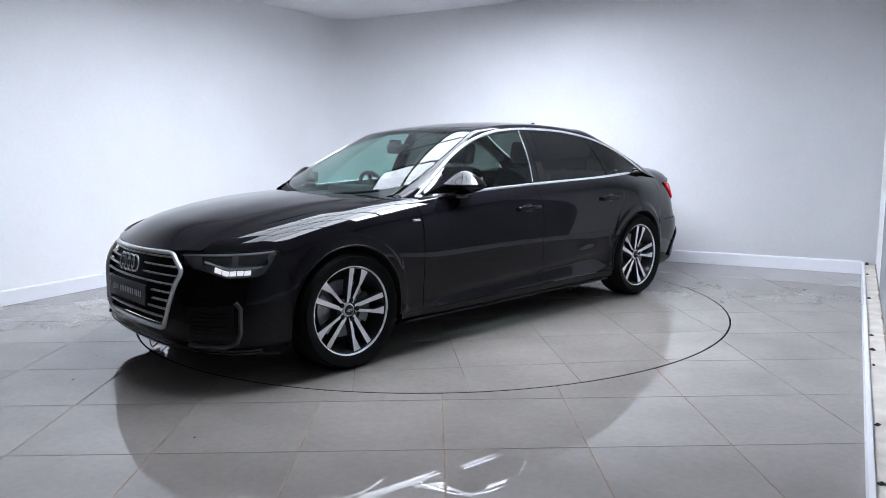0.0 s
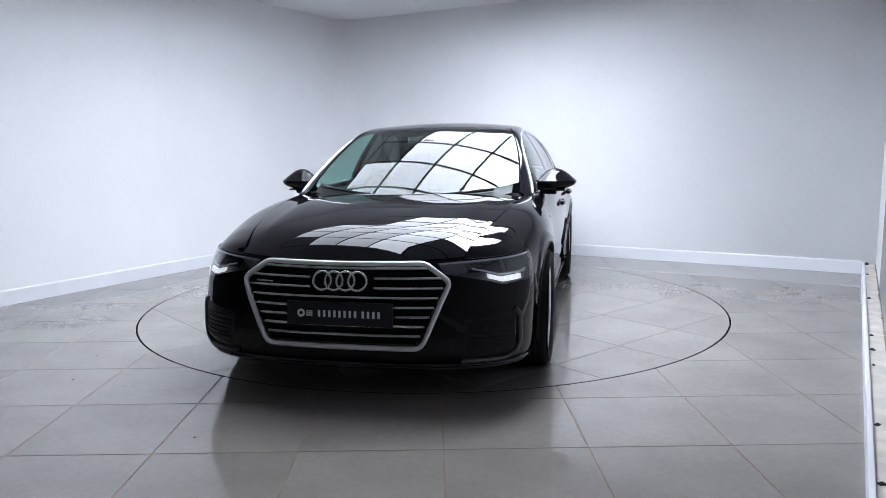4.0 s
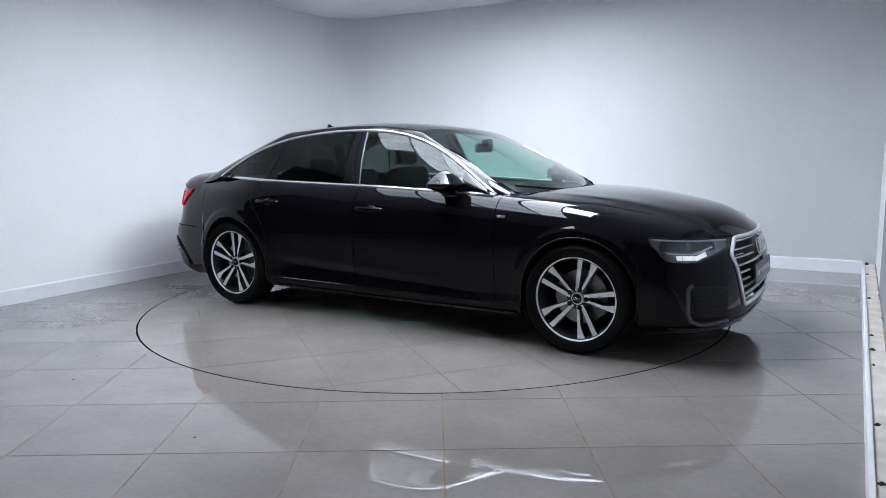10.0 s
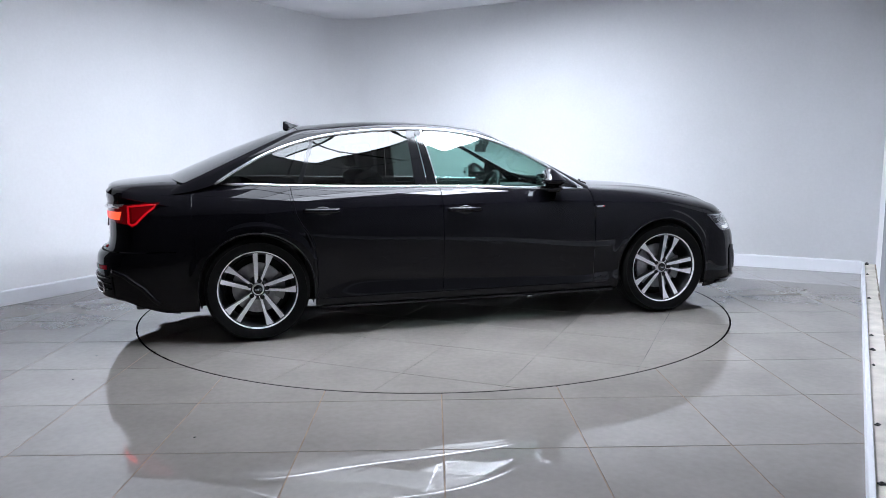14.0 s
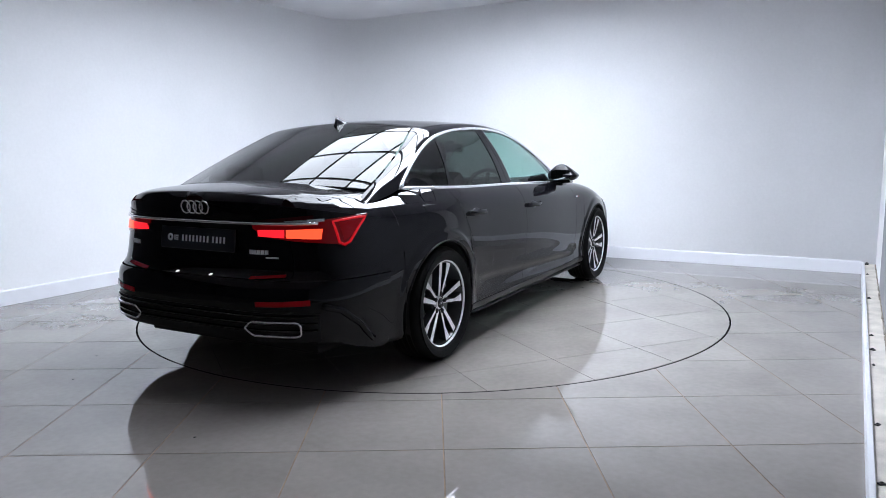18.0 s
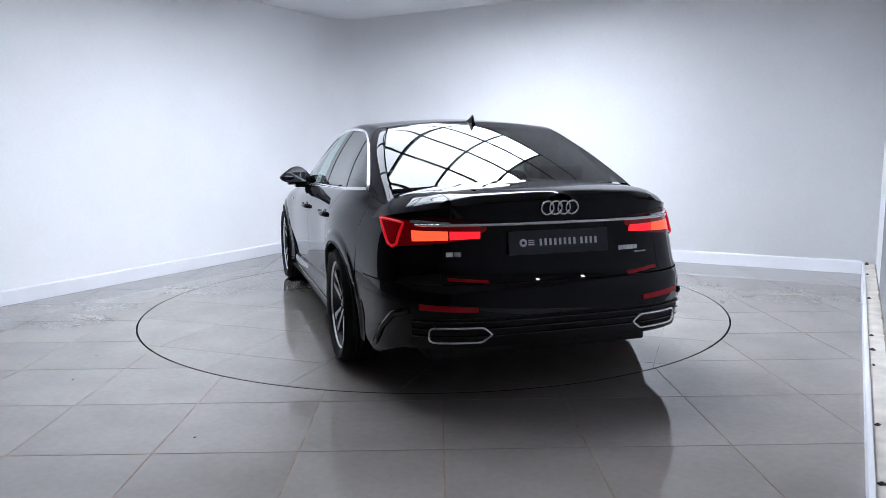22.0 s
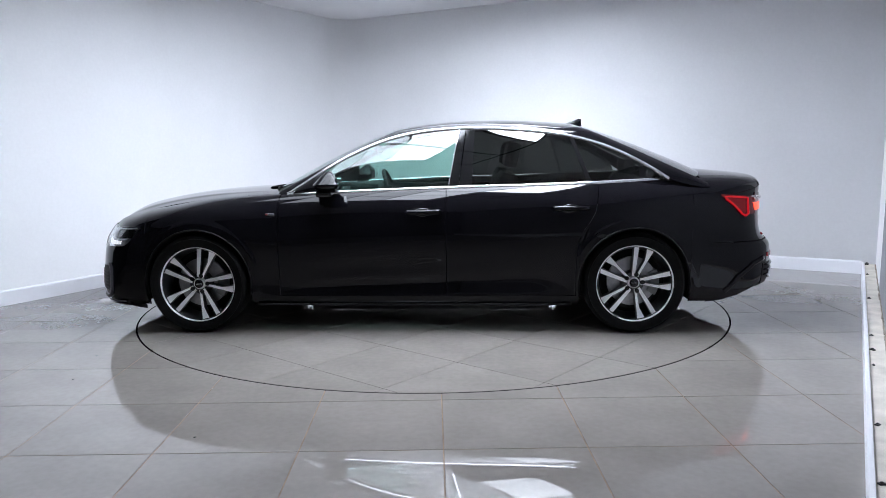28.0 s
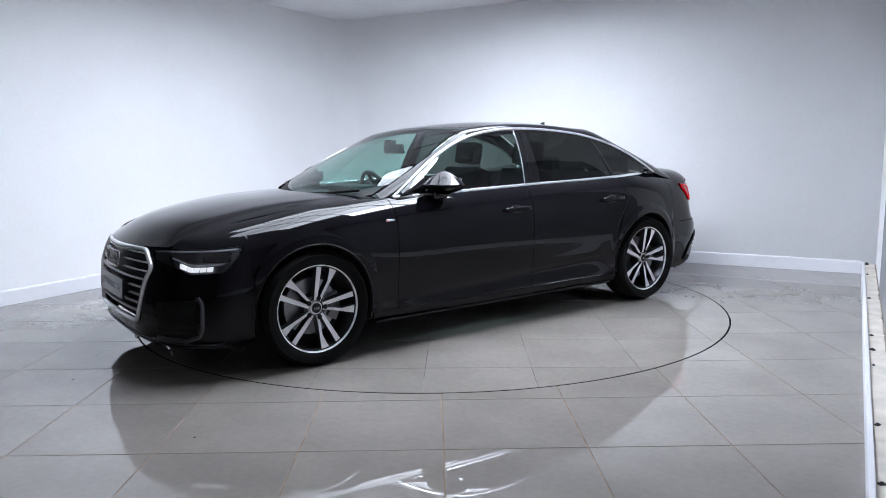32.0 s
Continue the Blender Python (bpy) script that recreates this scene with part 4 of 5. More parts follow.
        region("lamp_bezel", f, 0.50, 0.86, lambda a: LAMP_LO(a) + 0.038, lambda a: LAMP_LO(a) + 0.046, SATIN, lamp, out=-0.012, deep=0.012, na=14, nb=1)
        for k in range(2):
            region("projector", f, 0.48 + 0.22 * k, 0.66 + 0.24 * k, line((0, 0.640), (1, 0.640)), lambda a: LAMP_HI(a) - 0.014, BLACK_GLOSS, lamp, out=-0.018, deep=0.015, na=8)
        region("lamp_brow", f, 0.37, 0.95, lambda a: LAMP_HI(a) - 0.008, lambda a: LAMP_HI(a) - 0.002, SATIN, lamp, out=-0.008, deep=0.01, na=24)
        # air intake with its grey blade
        intake = region("air_intake", f, 0.40, 0.695, line((0.4, 0.262), (0.7, 0.272)), line((0.40, 0.425), (0.69, 0.452)), BLACK_PLASTIC, car, "black lattice air intake", out=0.002, deep=0.02)
        for k in range(6):
            region("intake_slat", f, 0.42, 0.68, lambda a, k=k: 0.285 + 0.022 * k, lambda a, k=k: 0.293 + 0.022 * k, BLACK_PLASTIC, intake, out=0.008, deep=0.012, na=10, nb=1)
        outline_strip("intake_blade", lambda a, z, o: nose(a, z, o), [(sgn * a, z) for a, z in densify([(0.38, 0.226), (0.63, 0.228), (0.71, 0.250), (0.742, 0.30), (0.735, 0.43), (0.702, 0.462)], 0.03, False)], 0.024, 0.012, GREY_TRIM, car, "matt grey blade framing the air intake", close=False, out=0.004)
    outline_strip("splitter", lambda a, z, o: nose(a, z, o), [(lerp(-0.9, 0.9, i / 40), 0.185 + 0.0 * i) for i in range(41)], 0.028, 0.012, BLACK_GLOSS, car, "black front splitter", close=False, out=0.010)
    outline_strip("splitter_edge", lambda a, z, o: nose(a, z, o), [(lerp(-0.88, 0.88, i / 40), 0.205) for i in range(41)], 0.007, 0.006, GREY_TRIM, car, "thin grey edge over the splitter", close=False, out=0.010)


def rings(f, z, r, step, parent, out, tube=0.0062):
    """The maker's sign as four plain interlaced rings."""
    for k in range(4):
        y = (k - 1.5) * step
        c = f(y, z, out)
        side = f(y + 0.01, z, out) - f(y - 0.01, z, out)
        up = f(y, z + 0.01, out) - f(y, z - 0.01, out)
        nor = side.cross(up).normalized()
        if nor.x * c.x < 0:
            nor = -nor
        torus("sign_ring", c, nor, r, tube, CHROME, parent, 28, 8)


def torus(name, c, axis, big, small, mat, parent, n=32, m=8, label=""):
    q = Vector(axis).to_track_quat("Z", "Y").to_matrix()
    verts, faces = [], []
    for i in range(n):
        a = 2 * math.pi * i / n
        for j in range(m):
            b = 2 * math.pi * j / m
            d = big + small * math.cos(b)
            verts.append(Vector(c) + q @ Vector((d * math.cos(a), d * math.sin(a), small * math.sin(b))))
    for i in range(n):
        for j in range(m):
            i2, j2 = (i + 1) % n, (j + 1) % m
            faces.append((i * m + j, i2 * m + j, i2 * m + j2, i * m + j2))
    return piece(name, mesh_of(name, verts, faces, mat), parent, None, label)


def sign_plate(name, f, z, out):
    """A dealer's show plate in place of the number plate, its print as plain bars."""
    c = f(0, z, out)
    sgn = 1 if c.x > 0 else -1
    plate = part(name, box((-0.006, -0.265, -0.057), (0.006, 0.265, 0.057), 0.004), PLATE, car, "dark blue-grey show plate with pale print")
    lean = 4 if sgn > 0 else 8
    plate.matrix_basis = pose(c.x + 0.004 * sgn, 0, z, 0, -sgn * lean, 0)
    # bars for the letters, read from the viewer's left
    widths = [0.020] * 8 + [0] + [0.020] * 4
    y = -0.100
    for k, w in enumerate(widths):
        if w:
            bm = box((0.0062 * sgn - 0.0008, -0.0062, -0.0165), (0.0062 * sgn + 0.0008, 0.0062, 0.0165))
            ob = part("print_bar", bm, PRINT, plate)
            ob.location = (0, sgn * y, 0)
        y += 0.0258 if w else 0.013
    ob = torus("print_mark", (0.0065 * sgn, sgn * -0.192, 0), (1, 0, 0), 0.014, 0.006, PRINT, plate, 20, 6)
    for k in range(3):
        ob = part("print_bar", box((0.0062 * sgn - 0.0008, -0.016, -0.003), (0.0062 * sgn + 0.0008, 0.016, 0.003)), PRINT, plate)
        ob.location = (0, sgn * -0.150, 0.010 - 0.010 * k)
    return plate


def rear_end():
    na = 60
    yb = 0.592
    verts, faces = [], []
    rows = []
    for j in range(15):
        foot = line((0, 0.292), (0.5, 0.292), (0.72, 0.280), (0.9, 0.225), (1.0, 0.19))
        rows.append([tail(lerp(-1, 1, i / na), lerp(foot(abs(lerp(-1, 1, i / na))), yb, j / 14)) for i in range(na + 1)])
    sheet("rear_bumper", rows, PAINT, label="black rear bumper", out=(-1.5, 0, 0.4), thick=0)
    # body face above the bumper: two outer corners and the boot lid's upright face
    cut = tail_a(0.56, 0.8)

    def face(name, a0, a1, n, label, sides):
        rows = []
        for i in range(n + 1):
            a = lerp(a0, a1, i / n)
            top = tail_top(a)
            rows.append([tail(a, lerp(yb + 0.006, top - 0.001, j / 14)) for j in range(15)])
        return sheet(name, rows, PAINT, label=label, sides=sides, out=(-1.5, 0, 0.7), thick=0.01 if sides == 1 else 0)

    face("rear_corner", cut + 0.004, 1.0, 20, "", 2)
    lid = face("boot_face", -cut, cut, 48, "upright black face of the boot lid", 1)[0]
    # light strip and lamps
    bar = outline_strip("chrome_light_strip", tail_yz, [(lerp(-0.68, 0.68, i / 40), 0.872) for i in range(41)], 0.016, 0.010, CHROME, car, "full-width chrome strip between the tail lamps", close=False, out=0.010)
    for sgn in (1, -1):
        f = lambda a, z, o, sgn=sgn: tail(a * sgn, z, o)
        g = lambda y, z, o, sgn=sgn: tail_yz(y * sgn, z, o)
        A, X = lambda y: tail_a(y, 0.83), tail_x
        lamp = region("tail_lamp", f, A(0.375), X(-2.045), line((A(0.375), 0.845), (A(0.43), 0.806), (A(0.56), 0.788), (A(0.60), 0.784), (X(-2.245), 0.770), (X(-2.205), 0.752), (X(-2.055), 0.885), (X(-2.045), 0.90)), line((A(0.375), 0.862), (A(0.60), 0.868), (X(-2.24), 0.892), (X(-2.045), 0.908)), RED_LENS, car, "red wrap-around tail lamp, lit", out=0.005, deep=0.03, na=34)
        for y0, y1, lit in ((0.40, 0.541, RED_INNER), (0.549, 0.700, RED_GLOW)):
            region("lit_segment", g, y0, y1, line((0.4, 0.808), (0.69, 0.796)), line((0.4, 0.840), (0.69, 0.846)), lit, lamp, "glowing red segment", out=0.009, deep=0.012, na=8)
        region("inner_lens", f, X(-2.21), X(-2.09), line((X(-2.21), 0.785), (X(-2.18), 0.80), (X(-2.09), 0.868)), line((X(-2.21), 0.872), (X(-2.09), 0.882)), INNER_LENS, lamp, "dark red inner lens", out=0.008, deep=0.01, na=10, nb=3)
        corner = [(X(-2.232), 0.778), (X(-2.212), 0.766), (X(-2.185), 0.776), (X(-2.075), 0.876), (X(-2.062), 0.892), (X(-2.10), 0.893), (X(-2.232), 0.880)]
        outline_strip("lit_outline", f, densify(corner, 0.03), 0.013, 0.007, RED_RIM, lamp, "glowing red outline of the lamp's corner", out=0.008)
        region("lamp_chrome", g, 0.54, 0.70, line((0.5, 0.880), (0.70, 0.882)), line((0.5, 0.884), (0.70, 0.896)), CHROME, lamp, "chrome blade in the tail lamp", out=0.011, deep=0.012, na=10, nb=2)
        region("upper_lens", g, 0.36, 0.665, line((0.36, 0.882), (0.7, 0.882)), line((0.36, 0.886), (0.665, 0.914)), RED_DARK, lamp, "dark red upper lens", out=0.005, deep=0.012, na=10, nb=2)
        region("reflector", g, 0.44, 0.70, line((0.4, 0.468), (0.7, 0.480)), line((0.4, 0.492), (0.7, 0.508)), REFLECTOR, car, "narrow red bumper reflector", out=0.005, deep=0.015, nb=2)
        region("lower_lamp", g, 0.37, 0.56, line((0.37, 0.598), (0.56, 0.612)), line((0.37, 0.610), (0.56, 0.626)), REFLECTOR, car, "thin dark red lamp over the bumper", out=0.012, deep=0.02, nb=2)
        fin = [(X(-2.29), 0.475), (X(-2.22), 0.445), (X(-2.13), 0.36), (X(-2.06), 0.262)]
        outline_strip("bumper_fin", f, densify(fin, 0.03, False), 0.036, 0.010, PAINT, car, "black fin running down the bumper's corner", close=False, out=0.004)
        # exhaust trim
        poly = [(0.372, 0.362), (0.415, 0.398), (0.640, 0.398), (0.655, 0.385), (0.655, 0.338), (0.640, 0.326), (0.42, 0.326)]
        ex = outline_strip("exhaust_trim", lambda y, z, o: tail_yz(y, z, o), [(sgn * y, z) for y, z in densify(rounded(poly, 0.012), 0.02)], 0.012, 0.010, CHROME, car, "chrome framed exhaust outlet", out=0.010)
        region("exhaust_mouth", lambda y, z, o, sgn=sgn: tail_yz(y * sgn, z, o), 0.405, 0.65, line((0, 0.332), (1, 0.332)), line((0, 0.392), (1, 0.392)), UNDER, ex, out=0.006, deep=0.02, na=8, nb=2)
    # diffuser
    diff = region("diffuser", tail, -0.62, 0.62, line((-1, 0.294), (1, 0.294)), line((-0.62, 0.435), (0, 0.445), (0.62, 0.435)), BLACK_PLASTIC, car, "ribbed black rear diffuser", out=0.003, deep=0.02, na=40)
    for k in range(3):
        outline_strip("diffuser_rib", tail, [(lerp(-0.60, 0.60, i / 30), 0.425 - 0.035 * k) for i in range(31)], 0.010, 0.012, BLACK_GLOSS, diff, close=False, out=0.006)
    rings(tail_yz, 0.943, 0.032, 0.0435, lid, 0.006, 0.0048)
    sign_plate("rear_sign_plate", tail_yz, 0.778, 0.008)
    # badges as plain bars
    for y0, z0, n, w in ((0.545, 0.722, 2, 0.032), (-0.372, 0.716, 5, 0.019)):
        for k in range(n):
            y = y0 - (w + 0.004) * k + (0.02 if n > 2 else 0)
            region("badge_bar", tail_yz, y - w / 2, y + w / 2, lambda q, z0=z0: z0, lambda q, z0=z0: z0 + 0.022, BADGE, lid, out=0.004, deep=0.006, na=2, nb=1)
    region("badge_bar", tail_yz, -0.51, -0.44, lambda q: 0.698, lambda q: 0.705, BADGE, lid, out=0.004, deep=0.006, na=2, nb=1)
    for y in (0.125, -0.115):
        region("plate_lamp", tail_yz, y - 0.008, y + 0.008, lambda q: 0.600, lambda q: 0.607, DRL_GLOW, lid, "tiny lit plate lamp", out=0.012, deep=0.006, na=2, nb=1)


# ---- wheels ----
def lathe(name, prof, mat, parent, n=64, m=None, label=""):
    """Turned about the y axis: prof of (radius, y)."""
    verts, faces, k = [], [], len(prof)
    for i in range(n):
        a = 2 * math.pi * i / n
        for r, y in prof:
            verts.append((r * math.cos(a), y, r * math.sin(a)))
    for i in range(n):
        j = (i + 1) % n
        for p in range(k - 1):
            faces.append((i * k + p, i * k + p + 1, j * k + p + 1, j * k + p))
    bm = bmesh.new()
    me = mesh_of(name, verts, faces, mat)
    bm.from_mesh(me)
    bpy.data.meshes.remove(me)
    bmesh.ops.remove_doubles(bm, verts=bm.verts, dist=1e-5)
    ob = part(name, bm, mat, parent, label, True)
    ob.data.set_sharp_from_angle(angle=0.6)
    return ob


TYRE_R, RIM_R = 0.333, 0.255


def wheel():
    """Left-hand wheel with its face at +y, axle at the origin."""
    w = tagged(new("wheel"), "alloy wheel with five machined double spokes")
    w.parent = car
    tyre = lathe("tyre", [(RIM_R - 0.012, 0.085), (RIM_R + 0.004, 0.103), (RIM_R + 0.03, 0.113), (RIM_R + 0.055, 0.116), (TYRE_R - 0.022, 0.106), (TYRE_R - 0.007, 0.094), (TYRE_R, 0.075), (TYRE_R, -0.075), (TYRE_R - 0.01, -0.1), (RIM_R + 0.03, -0.115), (RIM_R - 0.012, -0.09)], RUBBER, w, 80, label="low-profile black tyre")
    # tread grooves
    for y in (-0.05, -0.018, 0.018, 0.05):
        lathe("tread_groove", [(TYRE_R + 0.0006, y - 0.004), (TYRE_R + 0.0006, y + 0.004)], UNDER, tyre, 60)
    lathe("rim_barrel", [(RIM_R - 0.006, 0.092), (RIM_R - 0.016, 0.080), (RIM_R - 0.022, 0.02), (RIM_R - 0.04, -0.02), (RIM_R - 0.03, -0.09)], RIM_DARK, w, 64)
    lathe("rim_lip", [(RIM_R - 0.010, 0.084), (RIM_R - 0.008, 0.094), (RIM_R - 0.001, 0.098), (RIM_R + 0.003, 0.094), (RIM_R + 0.003, 0.085)], RIM_FACE, w, 80)
    lathe("brake_disc", [(0.06, -0.005), (0.165, -0.005), (0.165, -0.03), (0.06, -0.03)], STEEL, w, 48)
    lathe("wheel_back", [(0.0, -0.06), (0.20, -0.062), (0.225, -0.03)], UNDER, w, 32)
    for sgn in (1,):
        bm = bmesh.new()
        n = 9
        vs = []
        for i in range(n + 1):
            a = math.radians(lerp(155, 215, i / n))
            for r, y in ((0.115, 0.022), (0.176, 0.022), (0.176, -0.045), (0.115, -0.045)):
                vs.append(bm.verts.new((r * math.cos(a), y, r * math.sin(a))))
        for i in range(n):
            for j in range(4):
                k = (j + 1) % 4
                bm.faces.new((vs[i * 4 + j], vs[i * 4 + k], vs[i * 4 + 4 + k], vs[i * 4 + 4 + j]))
        bm.faces.new(vs[:4])
        bm.faces.new(vs[-4:])
        part("brake_caliper", bm, CALIPER, w, "grey cast brake caliper")
    # spokes: five pairs about a bolt, one slim straight blade and one that flares towards the rim
    def polar(r, deg):
        return Vector((-r * math.cos(radians(deg)), 0, r * math.sin(radians(deg))))

    for k in range(5):
        bolt = 72 + 72 * k
        blades = []
        p0, p1 = polar(0.046, bolt + 21), polar(0.249, bolt + 12.5)
        n = Vector((-(p1 - p0).z, 0, (p1 - p0).x)).normalized()
        blades.append([(p0.lerp(p1, t) + n * lerp(0.0098, 0.0155, t), p0.lerp(p1, t) - n * lerp(0.0098, 0.0155, t), t) for t in np.linspace(0, 1, 7)])
        flare = []
        for r, hi, lo in ((0.046, -3.5, -21.0), (0.070, -4.5, -16.5), (0.120, -7.2, -15.2), (0.164, -8.6, -14.8), (0.190, -6.6, -14.8), (0.215, -5.2, -14.8), (0.249, -3.0, -14.8)):
            flare.append((polar(r, bolt + hi), polar(r, bolt + lo), (r - 0.046) / 0.2))
        blades.append(flare)
        for rows in blades:
            bm, bmd = bmesh.new(), bmesh.new()
            ring, ringd = [], []
            for hi, lo, t in rows:
                y = 0.066 + 0.016 * t
                side = (hi - lo).normalized() * 0.0035
                ring.append([bm.verts.new(p + Vector((0, y + h, 0))) for p, h in ((lo, 0.0), (hi, 0.0), (hi, -0.003), (lo, -0.003))])
                ringd.append([bmd.verts.new(p + Vector((0, y + h, 0))) for p, h in ((lo - side * 0.2, -0.002), (hi + side * 0.2, -0.002), (hi + side, -0.045), (lo - side, -0.045))])
            for bmx, rg in ((bm, ring), (bmd, ringd)):
                for i in range(len(rg) - 1):
                    for j in range(4):
                        m = (j + 1) % 4
                        bmx.faces.new((rg[i][j], rg[i][m], rg[i + 1][m], rg[i + 1][j]))
                bmx.faces.new(rg[0])
                bmx.faces.new(rg[-1])
            spoke = part("spoke", bmd, RIM_DARK, w)
            part("spoke_face", bm, RIM_FACE, spoke)
        ob = lathe("wheel_bolt", [(0.0, 0.008), (0.0115, 0.008), (0.0150, 0.004), (0.0150, -0.02)], UNDER, w, 12)
        ob.location = polar(0.057, bolt) + Vector((0, 0.064, 0))
    lathe("hub", [(0.0, 0.064), (0.028, 0.067), (0.036, 0.066), (0.039, 0.060), (0.040, 0.03)], RIM_FACE, w, 40)
    lathe("hub_base", [(0.045, 0.050), (0.070, 0.048), (0.078, 0.03), (0.080, 0.0)], RIM_DARK, w, 40)
    cap = lathe("centre_cap", [(0.0, 0.0735), (0.024, 0.0735), (0.0295, 0.070), (0.0295, 0.058)], BLACK_GLOSS, w, 32, label="black centre cap")
    for q in range(4):
        torus("cap_ring", ((q - 1.5) * 0.0085, 0.0742, 0), (0, 1, 0), 0.006, 0.0011, CHROME, cap, 16, 5)
    return w


def wheels():
    w = wheel()
    w.matrix_basis = pose(1.462, 0.834, TYRE_R, 0, 1, 0)
    copy_thing(w, pose(-1.462, 0.834, TYRE_R, 0, 3, 0))
    copy_thing(w, pose(1.462, -0.834, TYRE_R, 0, 0, 180))
    copy_thing(w, pose(-1.462, -0.834, TYRE_R, 0, 7.5, 180))
    # arch liners
    for cx, cz, r in ARCH:
        for sgn in (1, -1):
            rows = []
            for i in range(25):
                a = math.radians(lerp(-18, 198, i / 24))
                rows.append([Vector((cx + (r + 0.004) * math.cos(a), sgn * y, max(0.16, cz + (r + 0.004) * math.sin(a)))) for y in (0.915, 0.86, 0.55)])
            sheet("arch_liner", rows, UNDER, thick=0)
            # painted lip round the arch
            pts = []
            for i in range(33):
                a = math.radians(lerp(-12, 192, i / 32))
                x, z = cx + r * math.cos(a), cz + r * math.sin(a)
                y = half_width(min(max(x, TAIL_X), NOSE_X), max(z, 0.2)) + relief(x, z)
                pts.append(Vector((x, y - 0.004, z)))
            sweep("arch_lip", pts, 0.016, 0.010, BLACK_PLASTIC, sgn)


# ---- small body parts ----
def mirrors_and_handles():
    for sgn in (1, -1):
        bm = bmesh.new()
        bmesh.ops.create_uvsphere(bm, u_segments=28, v_segments=16, radius=1.0)
        for v in bm.verts:
            x, y, z = v.co
            ex = lambda q, p: math.copysign(abs(q) ** p, q)
            r = math.hypot(x, y)
            X, Y = (ex(x / r, 0.62) * r ** 0.9 * 0.088, ex(y / r, 0.62) * r ** 0.9 * 0.130) if r > 1e-6 else (0.0, 0.0)
            Z = 0.084 * (1 - r ** 1.75) if z > 0 else ex(z, 0.8) * 0.074  # sloping cap over a fuller lower shell
            Z *= 1 - 0.24 * (Y / 0.128)
            X = X * (1.15 if X > 0 else 0.82) - 0.020 * (Y / 0.128)
            if Z > 0:
                Z -= 0.30 * max(X, 0.0) * Z / 0.07
            else:
                Z *= 0.85 + 0.8 * min(0.0, X)
            v.co = (X, Y, Z)
        bmesh.ops.transform(bm, matrix=Matrix.Translation((0.552, sgn * 0.925, 1.004)) @ Matrix.Diagonal((1, sgn, 1, 1)), verts=bm.verts)
        mir = part("door_mirror", bm, PAINT, car, "black door mirror housing", True)
        bm = box((0.478, 0.850, 0.965), (0.484, 1.005, 1.045), 0.0)
        bmesh.ops.transform(bm, matrix=Matrix.Diagonal((1, sgn, 1, 1)), verts=bm.verts)
        part("mirror_glass", bm, MIRROR, mir, "mirror glass")
        bm = box((0.53, 0.80, 0.915), (0.64, 0.93, 0.965), 0.015)
        bmesh.ops.transform(bm, matrix=Matrix.Diagonal((1, sgn, 1, 1)), verts=bm.verts)
        part("mirror_foot", bm, BLACK_GLOSS, mir)
        bm = bmesh.new()
        add_box(bm, (0.55, 0.87, 0.938), (0.625, 0.985, 0.950), 0.005)
        bmesh.ops.transform(bm, matrix=Matrix.Diagonal((1, sgn, 1, 1)), verts=bm.verts)
        part("indicator_strip", bm, BLACK_GLOSS, mir)
        for x, z in ((-0.07, 0.812), (-1.04, 0.833)):
            p = body(x, s_of_z(x, z))
            pts = [Vector((x - 0.115 + 0.23 * t, p.y + 0.010 + 0.020 * math.sin(math.pi * t) ** 0.5, z + 0.004 - 0.004 * t)) for t in np.linspace(0, 1, 15)]
            h = sweep("door_handle", pts, 0.018, 0.032, PAINT, sgn, "body-coloured bow handle")
            bm = bmesh.new()
            bmesh.ops.create_uvsphere(bm, u_segments=20, v_segments=10, radius=1)
            bmesh.ops.transform(bm, matrix=Matrix.Translation((x + 0.005, sgn * (p.y - 0.003), z - 0.008)) @ Matrix.Diagonal((0.062, 0.010, 0.036, 1)), verts=bm.verts)
            part("handle_cup", bm, BLACK_GLOSS, h, "", True)
        # small badge on the wing
        p = body(0.95, s_of_z(0.95, 0.803))
        ob = part("wing_badge", box((0.925, sgn * p.y - 0.004, 0.796), (0.985, sgn * p.y + 0.004, 0.810), 0.003), CHROME, car, "small chrome badge with a red field")
        part("badge_field", box((0.970, sgn * p.y - 0.005, 0.798), (0.983, sgn * p.y + 0.005, 0.808)), RED_BADGE, ob)
        # lower sill blade
        sweep("sill_blade", [body(x, 0.02) + Vector((0, 0.03, 0.004)) for x in np.linspace(-1.05, 1.06, 24)], 0.02, 0.016, BLACK_PLASTIC, sgn, "black plastic sill blade")
    # shark-fin aerial
    bm = bmesh.new()
    base = [(-1.06, 0.0), (-1.22, 0.0)]
    ring = []
    for x, h, w in ((-1.06, 0.002, 0.012), (-1.12, 0.018, 0.022), (-1.17, 0.042, 0.022), (-1.205, 0.064, 0.012), (-1.225, 0.066, 0.008), (-1.228, 0.03, 0.016), (-1.225, 0.002, 0.022)):
        zc = float(spline(TXA, T_ALL[:, 4], x)[0])
        ring.append([bm.verts.new((x, w, zc - 0.004)), bm.verts.new((x, w * 0.5, zc + h * 0.7)), bm.verts.new((x, 0, zc + h)), bm.verts.new((x, -w * 0.5, zc + h * 0.7)), bm.verts.new((x, -w, zc - 0.004))])
    for i in range(len(ring) - 1):
        for j in range(4):
            bm.faces.new((ring[i][j], ring[i][j + 1], ring[i + 1][j + 1], ring[i + 1][j]))
    bm.faces.new(ring[-1])
    part("aerial_fin", bm, PAINT, car, "black shark-fin aerial", True)
